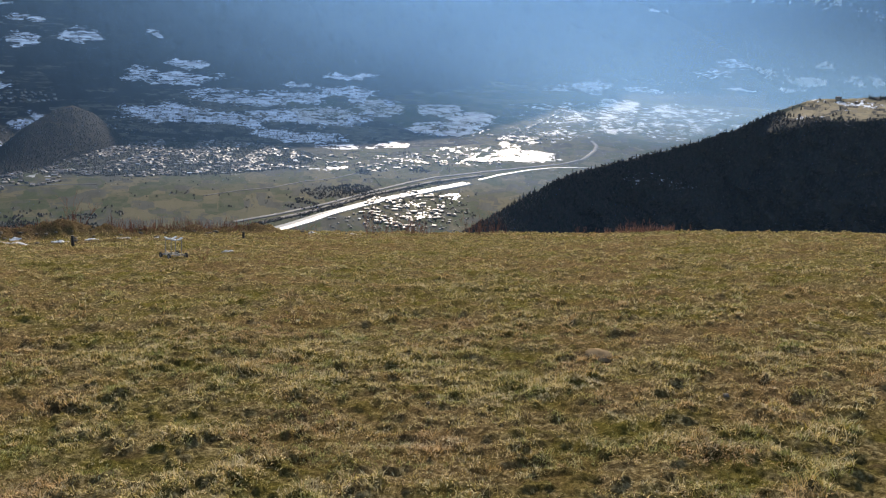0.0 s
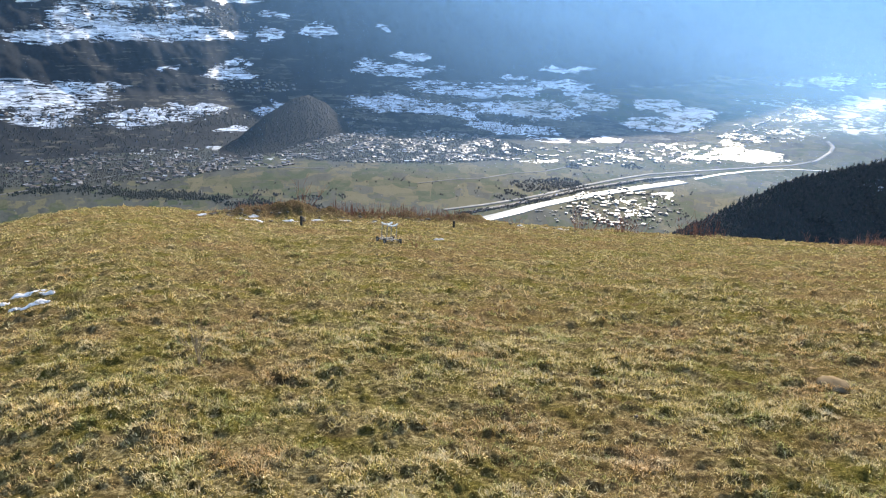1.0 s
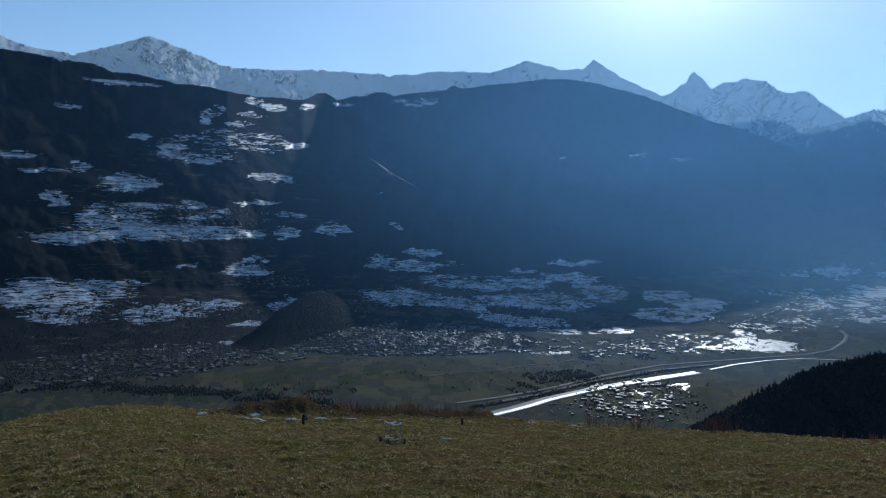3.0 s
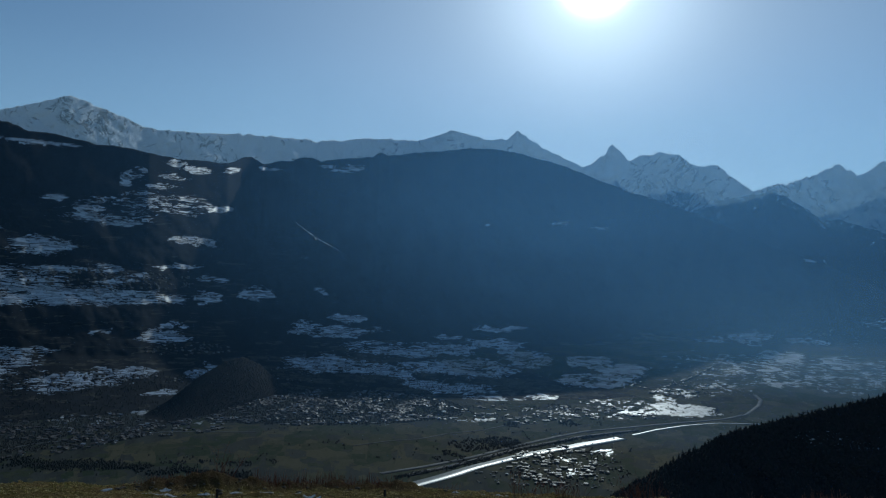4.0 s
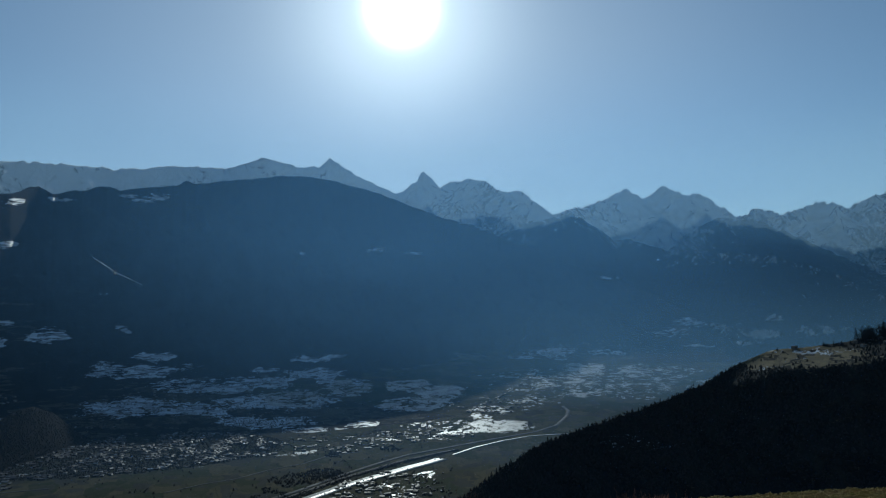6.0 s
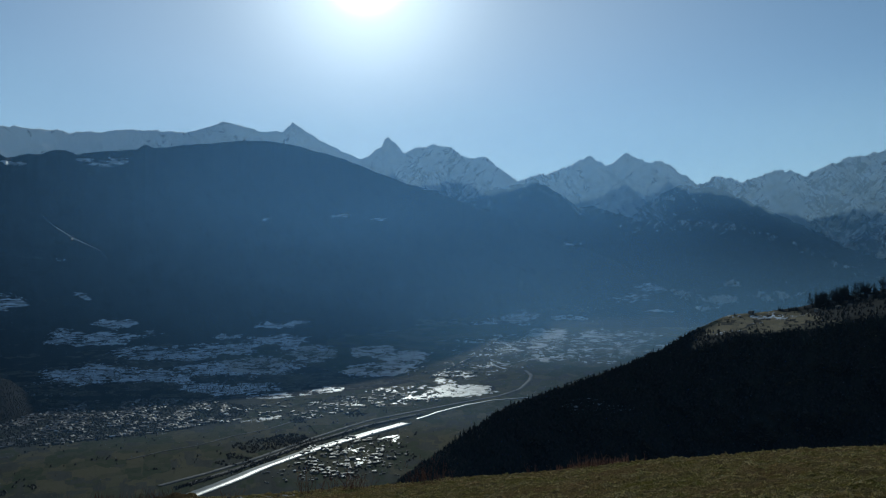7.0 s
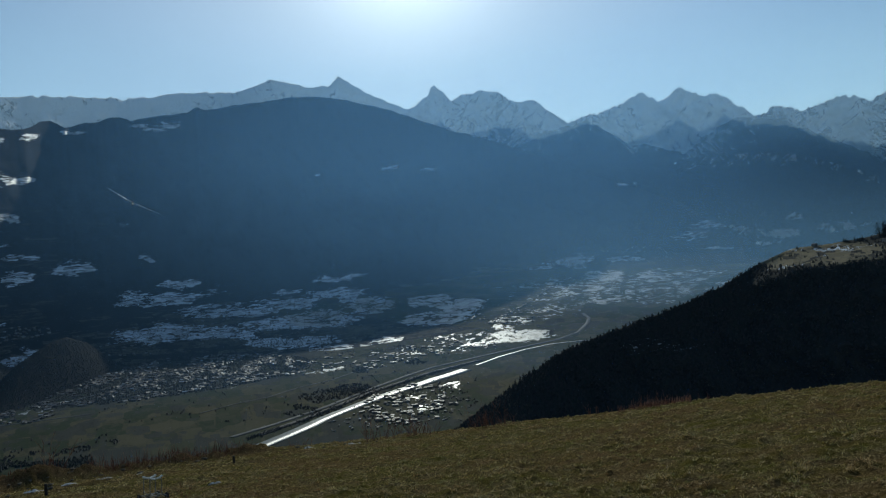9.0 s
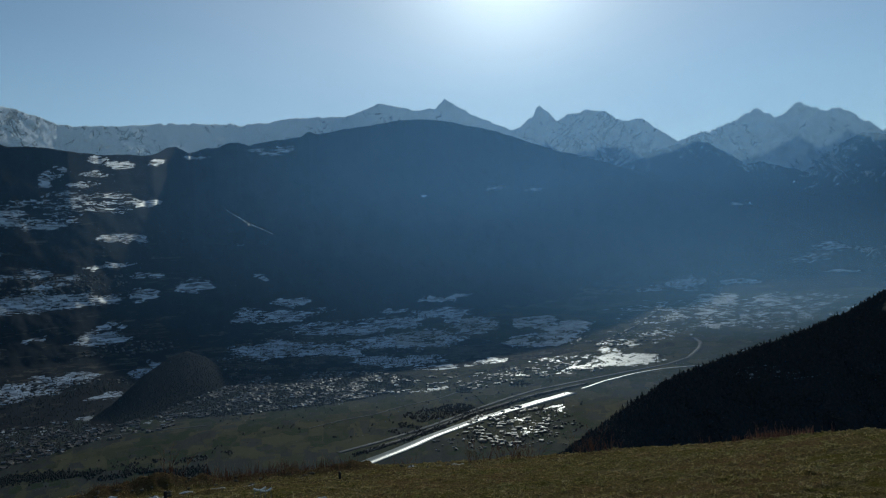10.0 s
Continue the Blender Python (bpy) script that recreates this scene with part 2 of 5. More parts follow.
def hillside_material(name, wood_dark, wood_light, field_dark, field_light, snow=(0.56, 0.59, 0.64), field_bare=(0.13, 0.11, 0.08), cell=(1.0, 4.6, 1.0), cells=0.72, hedges=False, shine=0.0):
    """Woods, terraced fields and snow lying in the fields. The shares come from the attributes fields and snow."""
    k = Mat(name)
    uv = k.coords("UV")
    warp = k.node("VectorMath")
    warp.operation = "MULTIPLY_ADD"
    k.link(k.noise(uv, 1.7, 4.0, 0.6, "Color"), warp.inputs[0])
    warp.inputs[1].default_value = (0.6, 0.16, 0)
    k.link(uv, warp.inputs[2])
    plots = k.mapping(warp.outputs[0], cell)
    r = k.node("SeparateColor")
    k.link(k.voronoi(plots, cells), r.inputs[0])
    small = k.node("SeparateColor")
    k.link(k.voronoi(plots, cells * 2.7), small.inputs[0])
    fine = k.noise(k.mapping(uv, (1, 3.5, 1)), 9.0, 7.0, 0.78)
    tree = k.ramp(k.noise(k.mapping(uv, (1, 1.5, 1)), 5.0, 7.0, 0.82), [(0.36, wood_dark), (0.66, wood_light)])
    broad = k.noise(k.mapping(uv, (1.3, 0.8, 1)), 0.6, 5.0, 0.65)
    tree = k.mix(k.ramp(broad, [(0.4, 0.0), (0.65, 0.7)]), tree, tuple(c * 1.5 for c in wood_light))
    field = k.mix(k.ramp(r.outputs[1], [(0.2, 0.0), (0.8, 1.0)]), field_dark, field_light)
    field = k.mix(k.ramp(small.outputs[2], [(0.6, 0.0), (0.7, 0.5 if not hedges else 0.22)]), field, field_bare)
    field = k.mix(k.ramp(fine, [(0.35, 0.0), (0.7, 0.6 if not hedges else 0.35)]), field, tuple(c * 0.5 for c in field_dark))
    tiny = k.node("SeparateColor")
    k.link(k.voronoi(plots, cells * 7.0), tiny.inputs[0])
    edge = k.math("MULTIPLY", k.math("SUBTRACT", fine, 0.5), 0.9)
    furrow = k.noise(k.mapping(warp.outputs[0], (1.5, 14, 1)), 2.2, 5.0, 0.7)
    field = k.mix(k.ramp(furrow, [(0.42, 0.0), (0.62, 0.55 if not hedges else 0.2)]), field, field_bare)
    isfield = k.ramp(k.math("ADD", k.math("SUBTRACT", k.attr("fields"), k.math("ADD", k.math("MULTIPLY", r.outputs[0], 0.6), k.math("MULTIPLY", small.outputs[1], 0.4))), k.math("ADD", edge, 0.5)),
                     [(0.47, 0.0), (0.53, 1.0)])
    issnow = k.ramp(k.math("ADD", k.math("SUBTRACT", k.math("MULTIPLY_ADD", k.attr("snow"), 1.2, -0.18), k.math("ADD", k.math("MULTIPLY", r.outputs[2], 0.18), k.math("MULTIPLY_ADD", tiny.outputs[0], 0.4, k.math("MULTIPLY", small.outputs[0], 0.42)))), k.math("ADD", edge, 0.5)),
                    [(0.48, 0.0), (0.54, 1.0)])
    if hedges:
        gap = k.voronoi(plots, cells, "Distance", "DISTANCE_TO_EDGE")
        line_of = k.math("MULTIPLY", k.ramp(gap, [(0.02, 1.0), (0.06, 0.0)]), k.ramp(k.noise(uv, 3.0, 3.0), [(0.5, 0.0), (0.6, 0.5)]))
        field = k.mix(line_of, field, tuple(c * 0.5 for c in field_dark))
    c = k.mix(isfield, tree, field)
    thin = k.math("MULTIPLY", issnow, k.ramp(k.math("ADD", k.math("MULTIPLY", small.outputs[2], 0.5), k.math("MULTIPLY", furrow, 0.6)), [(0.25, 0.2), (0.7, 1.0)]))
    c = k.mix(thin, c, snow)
    k.base(c, k.ramp(issnow, [(0.0, 0.95), (1.0, 0.42)]), 0, 0.05)
    k.link(k.math("MULTIPLY_ADD", issnow, shine, 0.05), k.b.inputs["Specular IOR Level"])
    return k.m


def snow_range_material(name="snow_and_rock", dark=(0.06, 0.07, 0.085), light=(0.17, 0.19, 0.22), old_snow=(0.84, 0.87, 0.92)):
    k = Mat(name)
    uv = k.coords("UV")
    warp = k.node("VectorMath")
    warp.operation = "MULTIPLY_ADD"
    k.link(k.noise(uv, 1.1, 3.0, 0.6, "Color"), warp.inputs[0])
    warp.inputs[1].default_value = (1.6, 0.8, 0)
    k.link(uv, warp.inputs[2])
    down_left = k.noise(k.mapping(warp.outputs[0], (0.8, 3.0, 1), 52), 1.1, 9.0, 0.72)
    down_right = k.noise(k.mapping(warp.outputs[0], (0.8, 3.0, 1), -48), 1.1, 9.0, 0.72)
    gully = k.mix(k.ramp(k.noise(uv, 0.5, 2.0), [(0.47, 0.0), (0.53, 1.0)]), down_left, down_right)
    fine = k.noise(k.mapping(uv, (1, 1.2, 1)), 9.0, 8.0, 0.75)
    rock = k.ramp(k.noise(uv, 18.0, 5.0), [(0.3, dark), (0.7, light)])
    f = k.math("ADD", k.attr("snow"), k.math("ADD", k.math("MULTIPLY", k.math("SUBTRACT", gully, 0.5), 3.2), k.math("MULTIPLY", k.math("SUBTRACT", fine, 0.5), 1.0)))
    c = k.mix(k.ramp(f, [(0.36, 0.0), (0.5, 1.0)]), rock, old_snow)
    fresh = k.noise(k.mapping(warp.outputs[0], (0.55, 3.4, 1), -44), 0.8, 6.0, 0.65)
    c = k.mix(k.math("MULTIPLY", k.ramp(fresh, [(0.56, 0.0), (0.62, 1.0)]), k.ramp(f, [(0.4, 0.0), (0.6, 1.0)])), c, (0.93, 0.94, 0.95))
    k.bump(k.math("ADD", gully, k.math("MULTIPLY", fine, 0.35)), 1.0, 40.0)
    return k.base(c, 0.9, 0, 0.05)


def water_material():
    k = Mat("river_water")
    v = k.coords()
    n = k.noise(v, 0.25, 4.0, 0.7)
    k.bump(n, 0.3, 0.3)
    return k.base((0.03, 0.045, 0.05), 0.42, 0, 0.8)


TURF = meadow_soil_material()
GRASS = grass_material()
# near-black woods and blue-grey snow: part of the slope's shade is in these colours
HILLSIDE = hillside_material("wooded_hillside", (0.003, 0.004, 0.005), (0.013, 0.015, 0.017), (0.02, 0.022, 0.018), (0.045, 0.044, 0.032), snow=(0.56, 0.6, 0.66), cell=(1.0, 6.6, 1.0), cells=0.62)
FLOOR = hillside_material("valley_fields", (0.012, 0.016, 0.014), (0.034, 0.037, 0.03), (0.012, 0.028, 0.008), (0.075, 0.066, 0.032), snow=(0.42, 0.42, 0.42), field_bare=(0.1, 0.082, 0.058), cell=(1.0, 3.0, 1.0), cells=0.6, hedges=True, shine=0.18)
# spur woods near black: the backlit shade is put into the base colour
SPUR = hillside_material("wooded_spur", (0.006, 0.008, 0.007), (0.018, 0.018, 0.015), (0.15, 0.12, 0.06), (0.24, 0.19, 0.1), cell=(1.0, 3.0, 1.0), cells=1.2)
# brown woods darkened so the hill's near face reads as shaded
KNOLL = hillside_material("bare_brown_woods", (0.006, 0.007, 0.007), (0.022, 0.018, 0.015), (0.1, 0.08, 0.05), (0.15, 0.11, 0.06))
SNOWY = snow_range_material()
CRAGS = snow_range_material("woods_and_crags", (0.008, 0.011, 0.013), (0.032, 0.038, 0.04), (0.44, 0.47, 0.52))
WATER = water_material()

# ---- terrain ----
DEPTH = 220.0     # the valley floor lies this far below the hill
EYE = 1.6


def floor_r(el):
    """The way out to the valley floor, which is flat at first and then rises gently."""
    el = np.asarray(el, float)
    flat = (DEPTH + EYE) / np.tan(np.radians(np.maximum(-el, 2.0)))
    return np.where(el <= -7, flat, np.interp(el, [-7, -6, -5, -4, -3.3, -3], [(DEPTH + EYE) / math.tan(radians(7)), 1960, 2140, 2340, 2500, 2590]))


def floor_z(el):
    return np.where(np.asarray(el) <= -7, -DEPTH, EYE - floor_r(el) * np.tan(np.radians(-np.asarray(el, float))))


def at_floor(az, el, up=0.0):
    r = float(floor_r(el))
    return Vector((r * math.sin(radians(az)), r * math.cos(radians(az)), float(floor_z(el)) + up))


def blobs(az, el, regions):
    """The share of fields or snow: soft ellipses of (azimuth, elevation, half width, half height, share)."""
    out = np.zeros_like(az)
    grain = fbm(az * 0.7, el * 2.6, 4, 77)
    az, el = az + 1.0 * fbm(az * 0.9, el * 2.6, 5, 141, 0.65), el + 0.3 * fbm(az * 0.9 + 7, el * 2.6, 5, 151, 0.65)
    for a, e, ra, re, share_of in regions:
        d = ((az - a) / ra) ** 2 + ((el - e) / re) ** 2
        out = np.maximum(out, share_of * (1 - smooth(d, 0.1, 2.6)))
    return np.minimum(out, 0.68) * (1 + 0.38 * grain)


HILL = {}


def hillside(name, az0, az1, step, rows, foot, ridge, reach, material, fields=(), snow=(), rough=0.05, jag=0.12, seed=1, base_snow=0.0, relief=None, spikes=0.0, crags=0.0):
    """A mountainside between its foot and its ridge line, both as (azimuth, elevation); reach(az, s) is the way out at the share s of the height."""
    az1d = np.arange(az0, az1 + step * 0.4, step)
    s1d = np.linspace(0, 1, rows)
    az, s = np.meshgrid(az1d, s1d)
    ef, er = curve(foot, az), curve(ridge, az)
    crest = er + jag * (fbm(az * 1.6, az * 0 + 3.3, 6, seed, 0.68) + spikes * (ridged(az * 1.9, az * 0 + 1.7, 4, seed + 2) - 0.5))
    el = ef + (er - ef) * s + (crest - er) * s ** 9
    r = reach(az, s)
    shape = ridged(az * 0.17 + el * 0.1, el * 0.2 - az * 0.05, 5, seed + 5) - 0.5 + 0.45 * fbm(az * 0.8 + el * 0.3, el * 0.9, 4, seed + 9)
    r = r * (1 + rough * shape * np.sin(np.pi * np.clip(s, 0, 1)) ** 0.7)
    if crags:
        ribs = ridged(az * 0.55 + el * 0.5, el * 0.5 - az * 0.16, 5, seed + 41) + ridged(az * 0.45 - el * 0.42, el * 0.45 + 9, 5, seed + 43)
        r = r * (1 + crags * (ribs - 1.0) * np.sin(np.pi * np.clip(s, 0, 1)) ** 0.5)
    z = r * np.tan(np.radians(el)) + EYE
    x, y = r * np.sin(np.radians(az)), r * np.cos(np.radians(az))
    verts = np.stack([x, y, z], -1)
    sn = np.clip(base_snow + blobs(az, el, snow), 0, 1) if relief is None else relief(az, el, s, shape)
    fl = np.clip(blobs(az, el, fields), 0, 1)
    # the far side falls away behind the ridge
    back = verts[-1:].copy()
    k = (r[-1:] + 60) / r[-1:]
    back[..., 0] *= k
    back[..., 1] *= k
    back[..., 2] -= 120
    verts = np.concatenate([verts, back], 0)
    uv = np.stack([np.concatenate([az, az[-1:]]), np.concatenate([el, el[-1:]])], -1).reshape(-1, 2)
    me = mesh_arrays(name, verts.reshape(-1, 3), grid_faces(rows + 1, len(az1d)), (material,), True,
                     {"snow": np.concatenate([sn, sn[-1:]]), "fields": np.concatenate([fl, fl[-1:]])}, uv)
    ob = new(name, me)
    HILL[name] = verts[:-1]
    return ob


MAIN_FOOT = [(-75, -9.6), (-46, -9.6), (-39, -9.2), (-32, -8.9), (-24, -7.4), (-15, -7.6), (-7, -7.9), (1, -7.4), (4, -6.9), (7, -5.6), (9, -4.4), (11, -3.7), (14, -3.45), (24, -3.3)]
MAIN_RIDGE_WEST = [(-75, 9.8), (-50, 10.2), (-46.2, 10.35), (-44.6, 10.3), (-42.9, 10.2), (-41.2, 10.05), (-40.2, 9.88), (-39.5, 9.6), (-38.1, 9.6), (-36.6, 9.38), (-35.5, 9.18), (-34.4, 9.18), (-33.3, 9.08), (-31.3, 8.82), (-29.8, 8.66), (-28.1, 8.68), (-26.7, 8.6)]
MAIN_RIDGE_MIDDLE = [(-26.1, 8.9), (-25.7, 9.12), (-25.1, 9.2), (-24.7, 9.0), (-24.3, 8.7), (-23.5, 8.95), (-23.0, 9.1), (-22.5, 9.01), (-21.7, 9.35), (-20.9, 9.45), (-20.1, 9.16), (-18.9, 9.45), (-17.7, 9.57), (-16.5, 9.7), (-15.8, 10.04), (-15.1, 9.86), (-13.5, 10.04), (-11.9, 10.26)]
MAIN_RIDGE_EAST = [(-9.3, 10.58), (-7.2, 10.59), (-5.2, 10.26), (-3.1, 9.71), (-1.0, 8.99), (1.0, 8.17), (3.0, 7.4), (4.4, 7.05), (7.0, 6.07), (9.1, 5.2), (12.4, 3.65), (16, 2.3), (18.4, 1.2), (21.5, -0.7), (24, -2.6)]
MAIN_RIDGE = MAIN_RIDGE_WEST + MAIN_RIDGE_MIDDLE + MAIN_RIDGE_EAST


def main_reach(az, s):
    """A hollow mountainside, as steep from foot to ridge as keeps it out of the sun."""
    foot = curve(MAIN_FOOT, az)
    rf, zf = floor_r(foot), floor_z(foot)
    pitch, rise = np.tan(np.radians(23.0 + 5.0 * (1 - smooth(az, -44, -20)) - 4.0 * smooth(az, -6, 8))) / np.cos(np.radians(np.maximum(az, -60))), np.tan(np.radians(curve(MAIN_RIDGE, az)))
    rr = np.clip((pitch * rf - zf) / (pitch - rise), rf + 200, 3900)
    share_out = curve([(0, 0), (0.22, 0.36), (0.5, 0.6), (1, 1)], s)
    return rf + (rr - rf) * share_out


SNOW_PASTURES = [(-44.1, 10.46, 1.39, 0.21, 1), (-41.9, 10.36, 1.12, 0.25, 1.1), (-39.0, 8.93, 1.79, 0.17, 1.1), (-42.4, 7.11, 0.88, 0.17, 0.8), (-37.9, 5.46, 0.56, 0.25, 0.8), (-45.5, 3.81, 1.79, 0.21, 0.8), (-43.9, 2.88, 1.59, 0.17, 0.7), (-41.5, 3.19, 0.72, 0.34, 0.7), (-43.0, 1.06, 0.64, 0.59, 0.8), (-38.5, 2.19, 1.79, 0.59, 0.85), (-34.7, 5.42, 1.12, 0.17, 1.2), (-35.8, 4.77, 1.20, 0.50, 0.7), (-34.3, 4.14, 2.39, 0.34, 0.65), (-33.2, 7.03, 0.48, 0.42, 1.1), (-32.2, 7.80, 0.32, 0.17, 1.2)]
SNOW_ALPS = [(-30.1, 8.41, 0.56, 0.21, 1.2), (-28.9, 8.00, 0.64, 0.21, 1.2), (-30.9, 6.70, 0.96, 0.17, 0.9), (-30.5, 7.39, 0.80, 0.13, 0.9), (-28.9, 5.40, 1.00, 0.75, 0.55), (-32.0, 5.44, 1.99, 0.92, 0.52), (-27.3, 5.39, 0.96, 0.21, 1.2), (-29.3, 3.08, 1.20, 0.25, 0.8), (-27.9, 2.89, 0.56, 0.34, 0.8), (-29.8, 1.11, 1.39, 0.17, 0.75), (-27.0, 0.29, 1.39, 0.21, 0.6), (-27.8, -0.96, 0.72, 0.42, 1), (-24.6, -0.68, 0.72, 0.38, 0.8)]
SNOW_HAMLET = [(-39.4, -0.54, 2.39, 1.26, 0.68), (-36.5, -1.06, 4.78, 0.59, 0.8), (-32.0, -1.05, 2.39, 0.42, 0.95), (-37.6, 0.67, 1.59, 0.25, 0.95), (-33.9, -0.01, 1.20, 0.25, 0.85), (-41.8, -1.54, 3.19, 0.42, 0.68), (-32.0, 0.44, 0.80, 0.25, 0.6), (-34.3, 0.78, 1.20, 0.34, 0.6), (-39.8, -1.43, 1.20, 0.25, 1.1)]
SNOW_TERRACES = [(-44.1, -5.27, 2.79, 0.92, 0.72), (-40.4, -5.34, 2.39, 0.84, 0.65), (-42.5, -6.62, 2.39, 0.75, 0.62), (-38.3, -4.71, 1.20, 0.17, 0.9), (-34.6, -3.41, 0.80, 0.21, 0.7), (-30.4, -3.70, 1.59, 0.50, 0.7), (-30.0, -2.96, 0.60, 0.17, 1), (-35.7, -6.65, 2.39, 0.42, 0.9), (-37.2, -7.01, 1.99, 0.34, 0.7), (-33.0, -6.20, 1.99, 0.34, 0.7), (-31.9, -6.33, 0.80, 0.17, 1.1), (-28.2, -6.30, 0.56, 0.29, 1.3), (-27.4, -5.84, 0.48, 0.25, 1.2), (-30.3, -7.63, 1.59, 0.17, 0.9), (-31.8, -8.89, 0.60, 0.17, 1)]
SNOW_FOOT = [(-18.4, -3.19, 1.59, 0.42, 0.91), (-17.8, -2.22, 1.12, 0.25, 0.86), (-20.8, -3.01, 1.20, 0.42, 0.71), (-16.0, -2.96, 1.39, 0.17, 0.56), (-24.1, -0.55, 0.80, 0.42, 0.76), (-19.6, -0.37, 0.56, 0.21, 0.66), (-15.6, -4.22, 2.39, 0.50, 0.56), (-19.4, -5.56, 2.79, 0.59, 0.74), (-16.1, -5.82, 1.99, 0.42, 0.86), (-13.7, -6.22, 1.00, 0.34, 1), (-12.3, -6.86, 1.00, 0.25, 1), (-13.6, -4.58, 2.79, 0.34, 0.76), (-10.3, -4.40, 3.59, 0.42, 0.71), (-6.9, -3.99, 2.39, 0.50, 0.81), (-6.0, -3.58, 1.39, 0.21, 0.91), (-7.0, -2.73, 1.20, 0.17, 1.1), (-5.3, -2.62, 0.72, 0.13, 0.86), (-10.2, -3.40, 0.88, 0.13, 0.76)]
SNOW_EAST = [(-4.4, -4.76, 1.59, 0.59, 0.8), (-8.7, -5.54, 3.19, 0.59, 0.8), (-9.6, -7.13, 2.39, 0.34, 0.8), (-6.7, -7.81, 2.39, 0.25, 0.95), (-3.4, -7.72, 1.20, 0.34, 1.1), (-11.2, -5.58, 2.39, 0.42, 0.8), (0.2, -4.81, 1.59, 0.42, 0.85), (0.5, -6.07, 2.39, 0.42, 0.88), (2.2, -5.33, 1.59, 0.50, 0.8), (4.2, -5.83, 2.39, 0.50, 0.8), (6.7, -5.12, 1.99, 0.42, 0.75), (8.0, -2.95, 0.60, 0.08, 0.8), (9.5, -3.23, 2.39, 0.59, 0.62), (10.7, -2.49, 1.20, 0.42, 0.7), (14.1, -2.58, 1.20, 0.17, 1.4)]
SNOW_RIDGE = [(-18.5, 8.67, 0.72, 0.17, 1.1), (-17.5, 8.92, 0.80, 0.21, 1.2), (-26.3, 8.17, 0.60, 0.17, 1.1), (-23.9, 8.40, 0.60, 0.13, 1), (-19.7, 8.79, 0.48, 0.10, 1), (-2.3, 5.23, 0.40, 0.21, 1.1), (0.2, 4.89, 0.72, 0.13, 0.6), (14.8, 2.86, 0.72, 0.13, 1.1), (4.6, 7.01, 0.48, 0.13, 1.1), (-8.2, 5.02, 0.80, 0.08, 0.45), (-22.0, 6.65, 0.40, 0.08, 0.5), (-21.3, 2.18, 0.32, 0.17, 0.5), (18.8, -1.18, 1.39, 0.42, 0.5), (20.4, -0.52, 1.20, 0.34, 0.55), (20.8, -2.22, 0.80, 0.13, 0.7)]
MAIN_SNOW = SNOW_PASTURES + SNOW_ALPS + SNOW_HAMLET + SNOW_TERRACES + SNOW_FOOT + SNOW_EAST + SNOW_RIDGE
MAIN_FIELDS = [(-41, -8.2, 12, 1.3, 0.2), (-30, -5.0, 12, 2.4, 0.25), (-34, 1, 9, 2.5, 0.2), (-10, -5.8, 16, 1.6, 0.6), (8, -4.5, 8, 1.8, 0.5)]
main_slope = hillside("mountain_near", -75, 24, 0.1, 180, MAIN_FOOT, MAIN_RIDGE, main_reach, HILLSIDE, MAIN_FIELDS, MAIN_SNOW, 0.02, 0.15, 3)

SECOND_RIDGE = [(5, 3.0), (7, 6.0), (9.2, 6.95), (10.4, 7.15), (11.2, 7.33), (12.1, 7.48), (12.9, 7.19), (14.1, 6.41), (15.3, 5.54), (16.5, 5.41), (17.5, 5.13), (19.7, 4.23), (21.6, 4.19), (23.9, 4.17), (25.8, 3.93), (27.6, 3.3), (29.7, 2.44), (31.1, 1.62), (32.4, 0.9), (36, -0.5), (42, -1.5)]


def crag_snow(az, el, s, shape):
    patches = 0.9 * blobs(az, el, [(20.0, -1.3, 3, 0.8, 0.5), (23.8, -2.0, 1.0, 0.13, 1.2), (25.2, -1.5, 1.2, 0.3, 0.7), (26.0, -0.3, 0.6, 0.25, 0.8), (22.0, -0.9, 1.2, 0.2, 0.7), (33.5, 1.0, 1.6, 0.4, 0.7), (28.5, -1.2, 1.5, 0.4, 0.5)])
    return np.maximum(-0.85 + 1.05 * smooth(s, 0.62, 1.0) + 0.3 * shape, patches - 0.1)


second_slope = hillside("mountain_second", 5, 42, 0.12, 70, [(5, -3.2), (42, -3.2)], SECOND_RIDGE, lambda az, s: 3970 + 180 * s, CRAGS,
                        (), (), 0.014, 0.16, 11, relief=crag_snow, spikes=1.0)
THIRD_RIDGE = [(17, 3.2), (18.9, 4.58), (20.1, 5.22), (21.3, 6.17), (22.5, 6.79), (23.3, 6.54), (24.0, 6.35), (24.8, 6.41), (26.2, 5.71), (27.8, 4.99), (29.7, 3.77), (31.4, 2.82), (33.1, 1.81), (34.0, 1.33), (40, 0.2)]
third_slope = hillside("mountain_third", 17, 40, 0.12, 70, [(17, -3), (40, -3)], THIRD_RIDGE, lambda az, s: 4175 + 115 * s, CRAGS,
                       (), (), 0.01, 0.22, 17, relief=lambda az, el, s, shape: -0.62 + 1.0 * smooth(s, 0.45, 1.0) * (1 - smooth(az, 23.5, 26)) + 0.5 * shape, spikes=1.0)
SKYLINE_WEST = [(-75, 11.0), (-50, 11.3), (-46.2, 11.2), (-44.6, 10.7), (-41.9, 10.5), (-39.5, 11.35), (-37.2, 12.2), (-35.2, 11.6), (-32.1, 10.6), (-29, 10.63), (-25.4, 10.8), (-20.5, 10.67), (-15.5, 11.1), (-13, 11.0),
                (-10.5, 11.85), (-7.6, 11.2), (-6.4, 11.3), (-5.6, 11.9), (-3.6, 10.7), (-0.8, 9.3)]
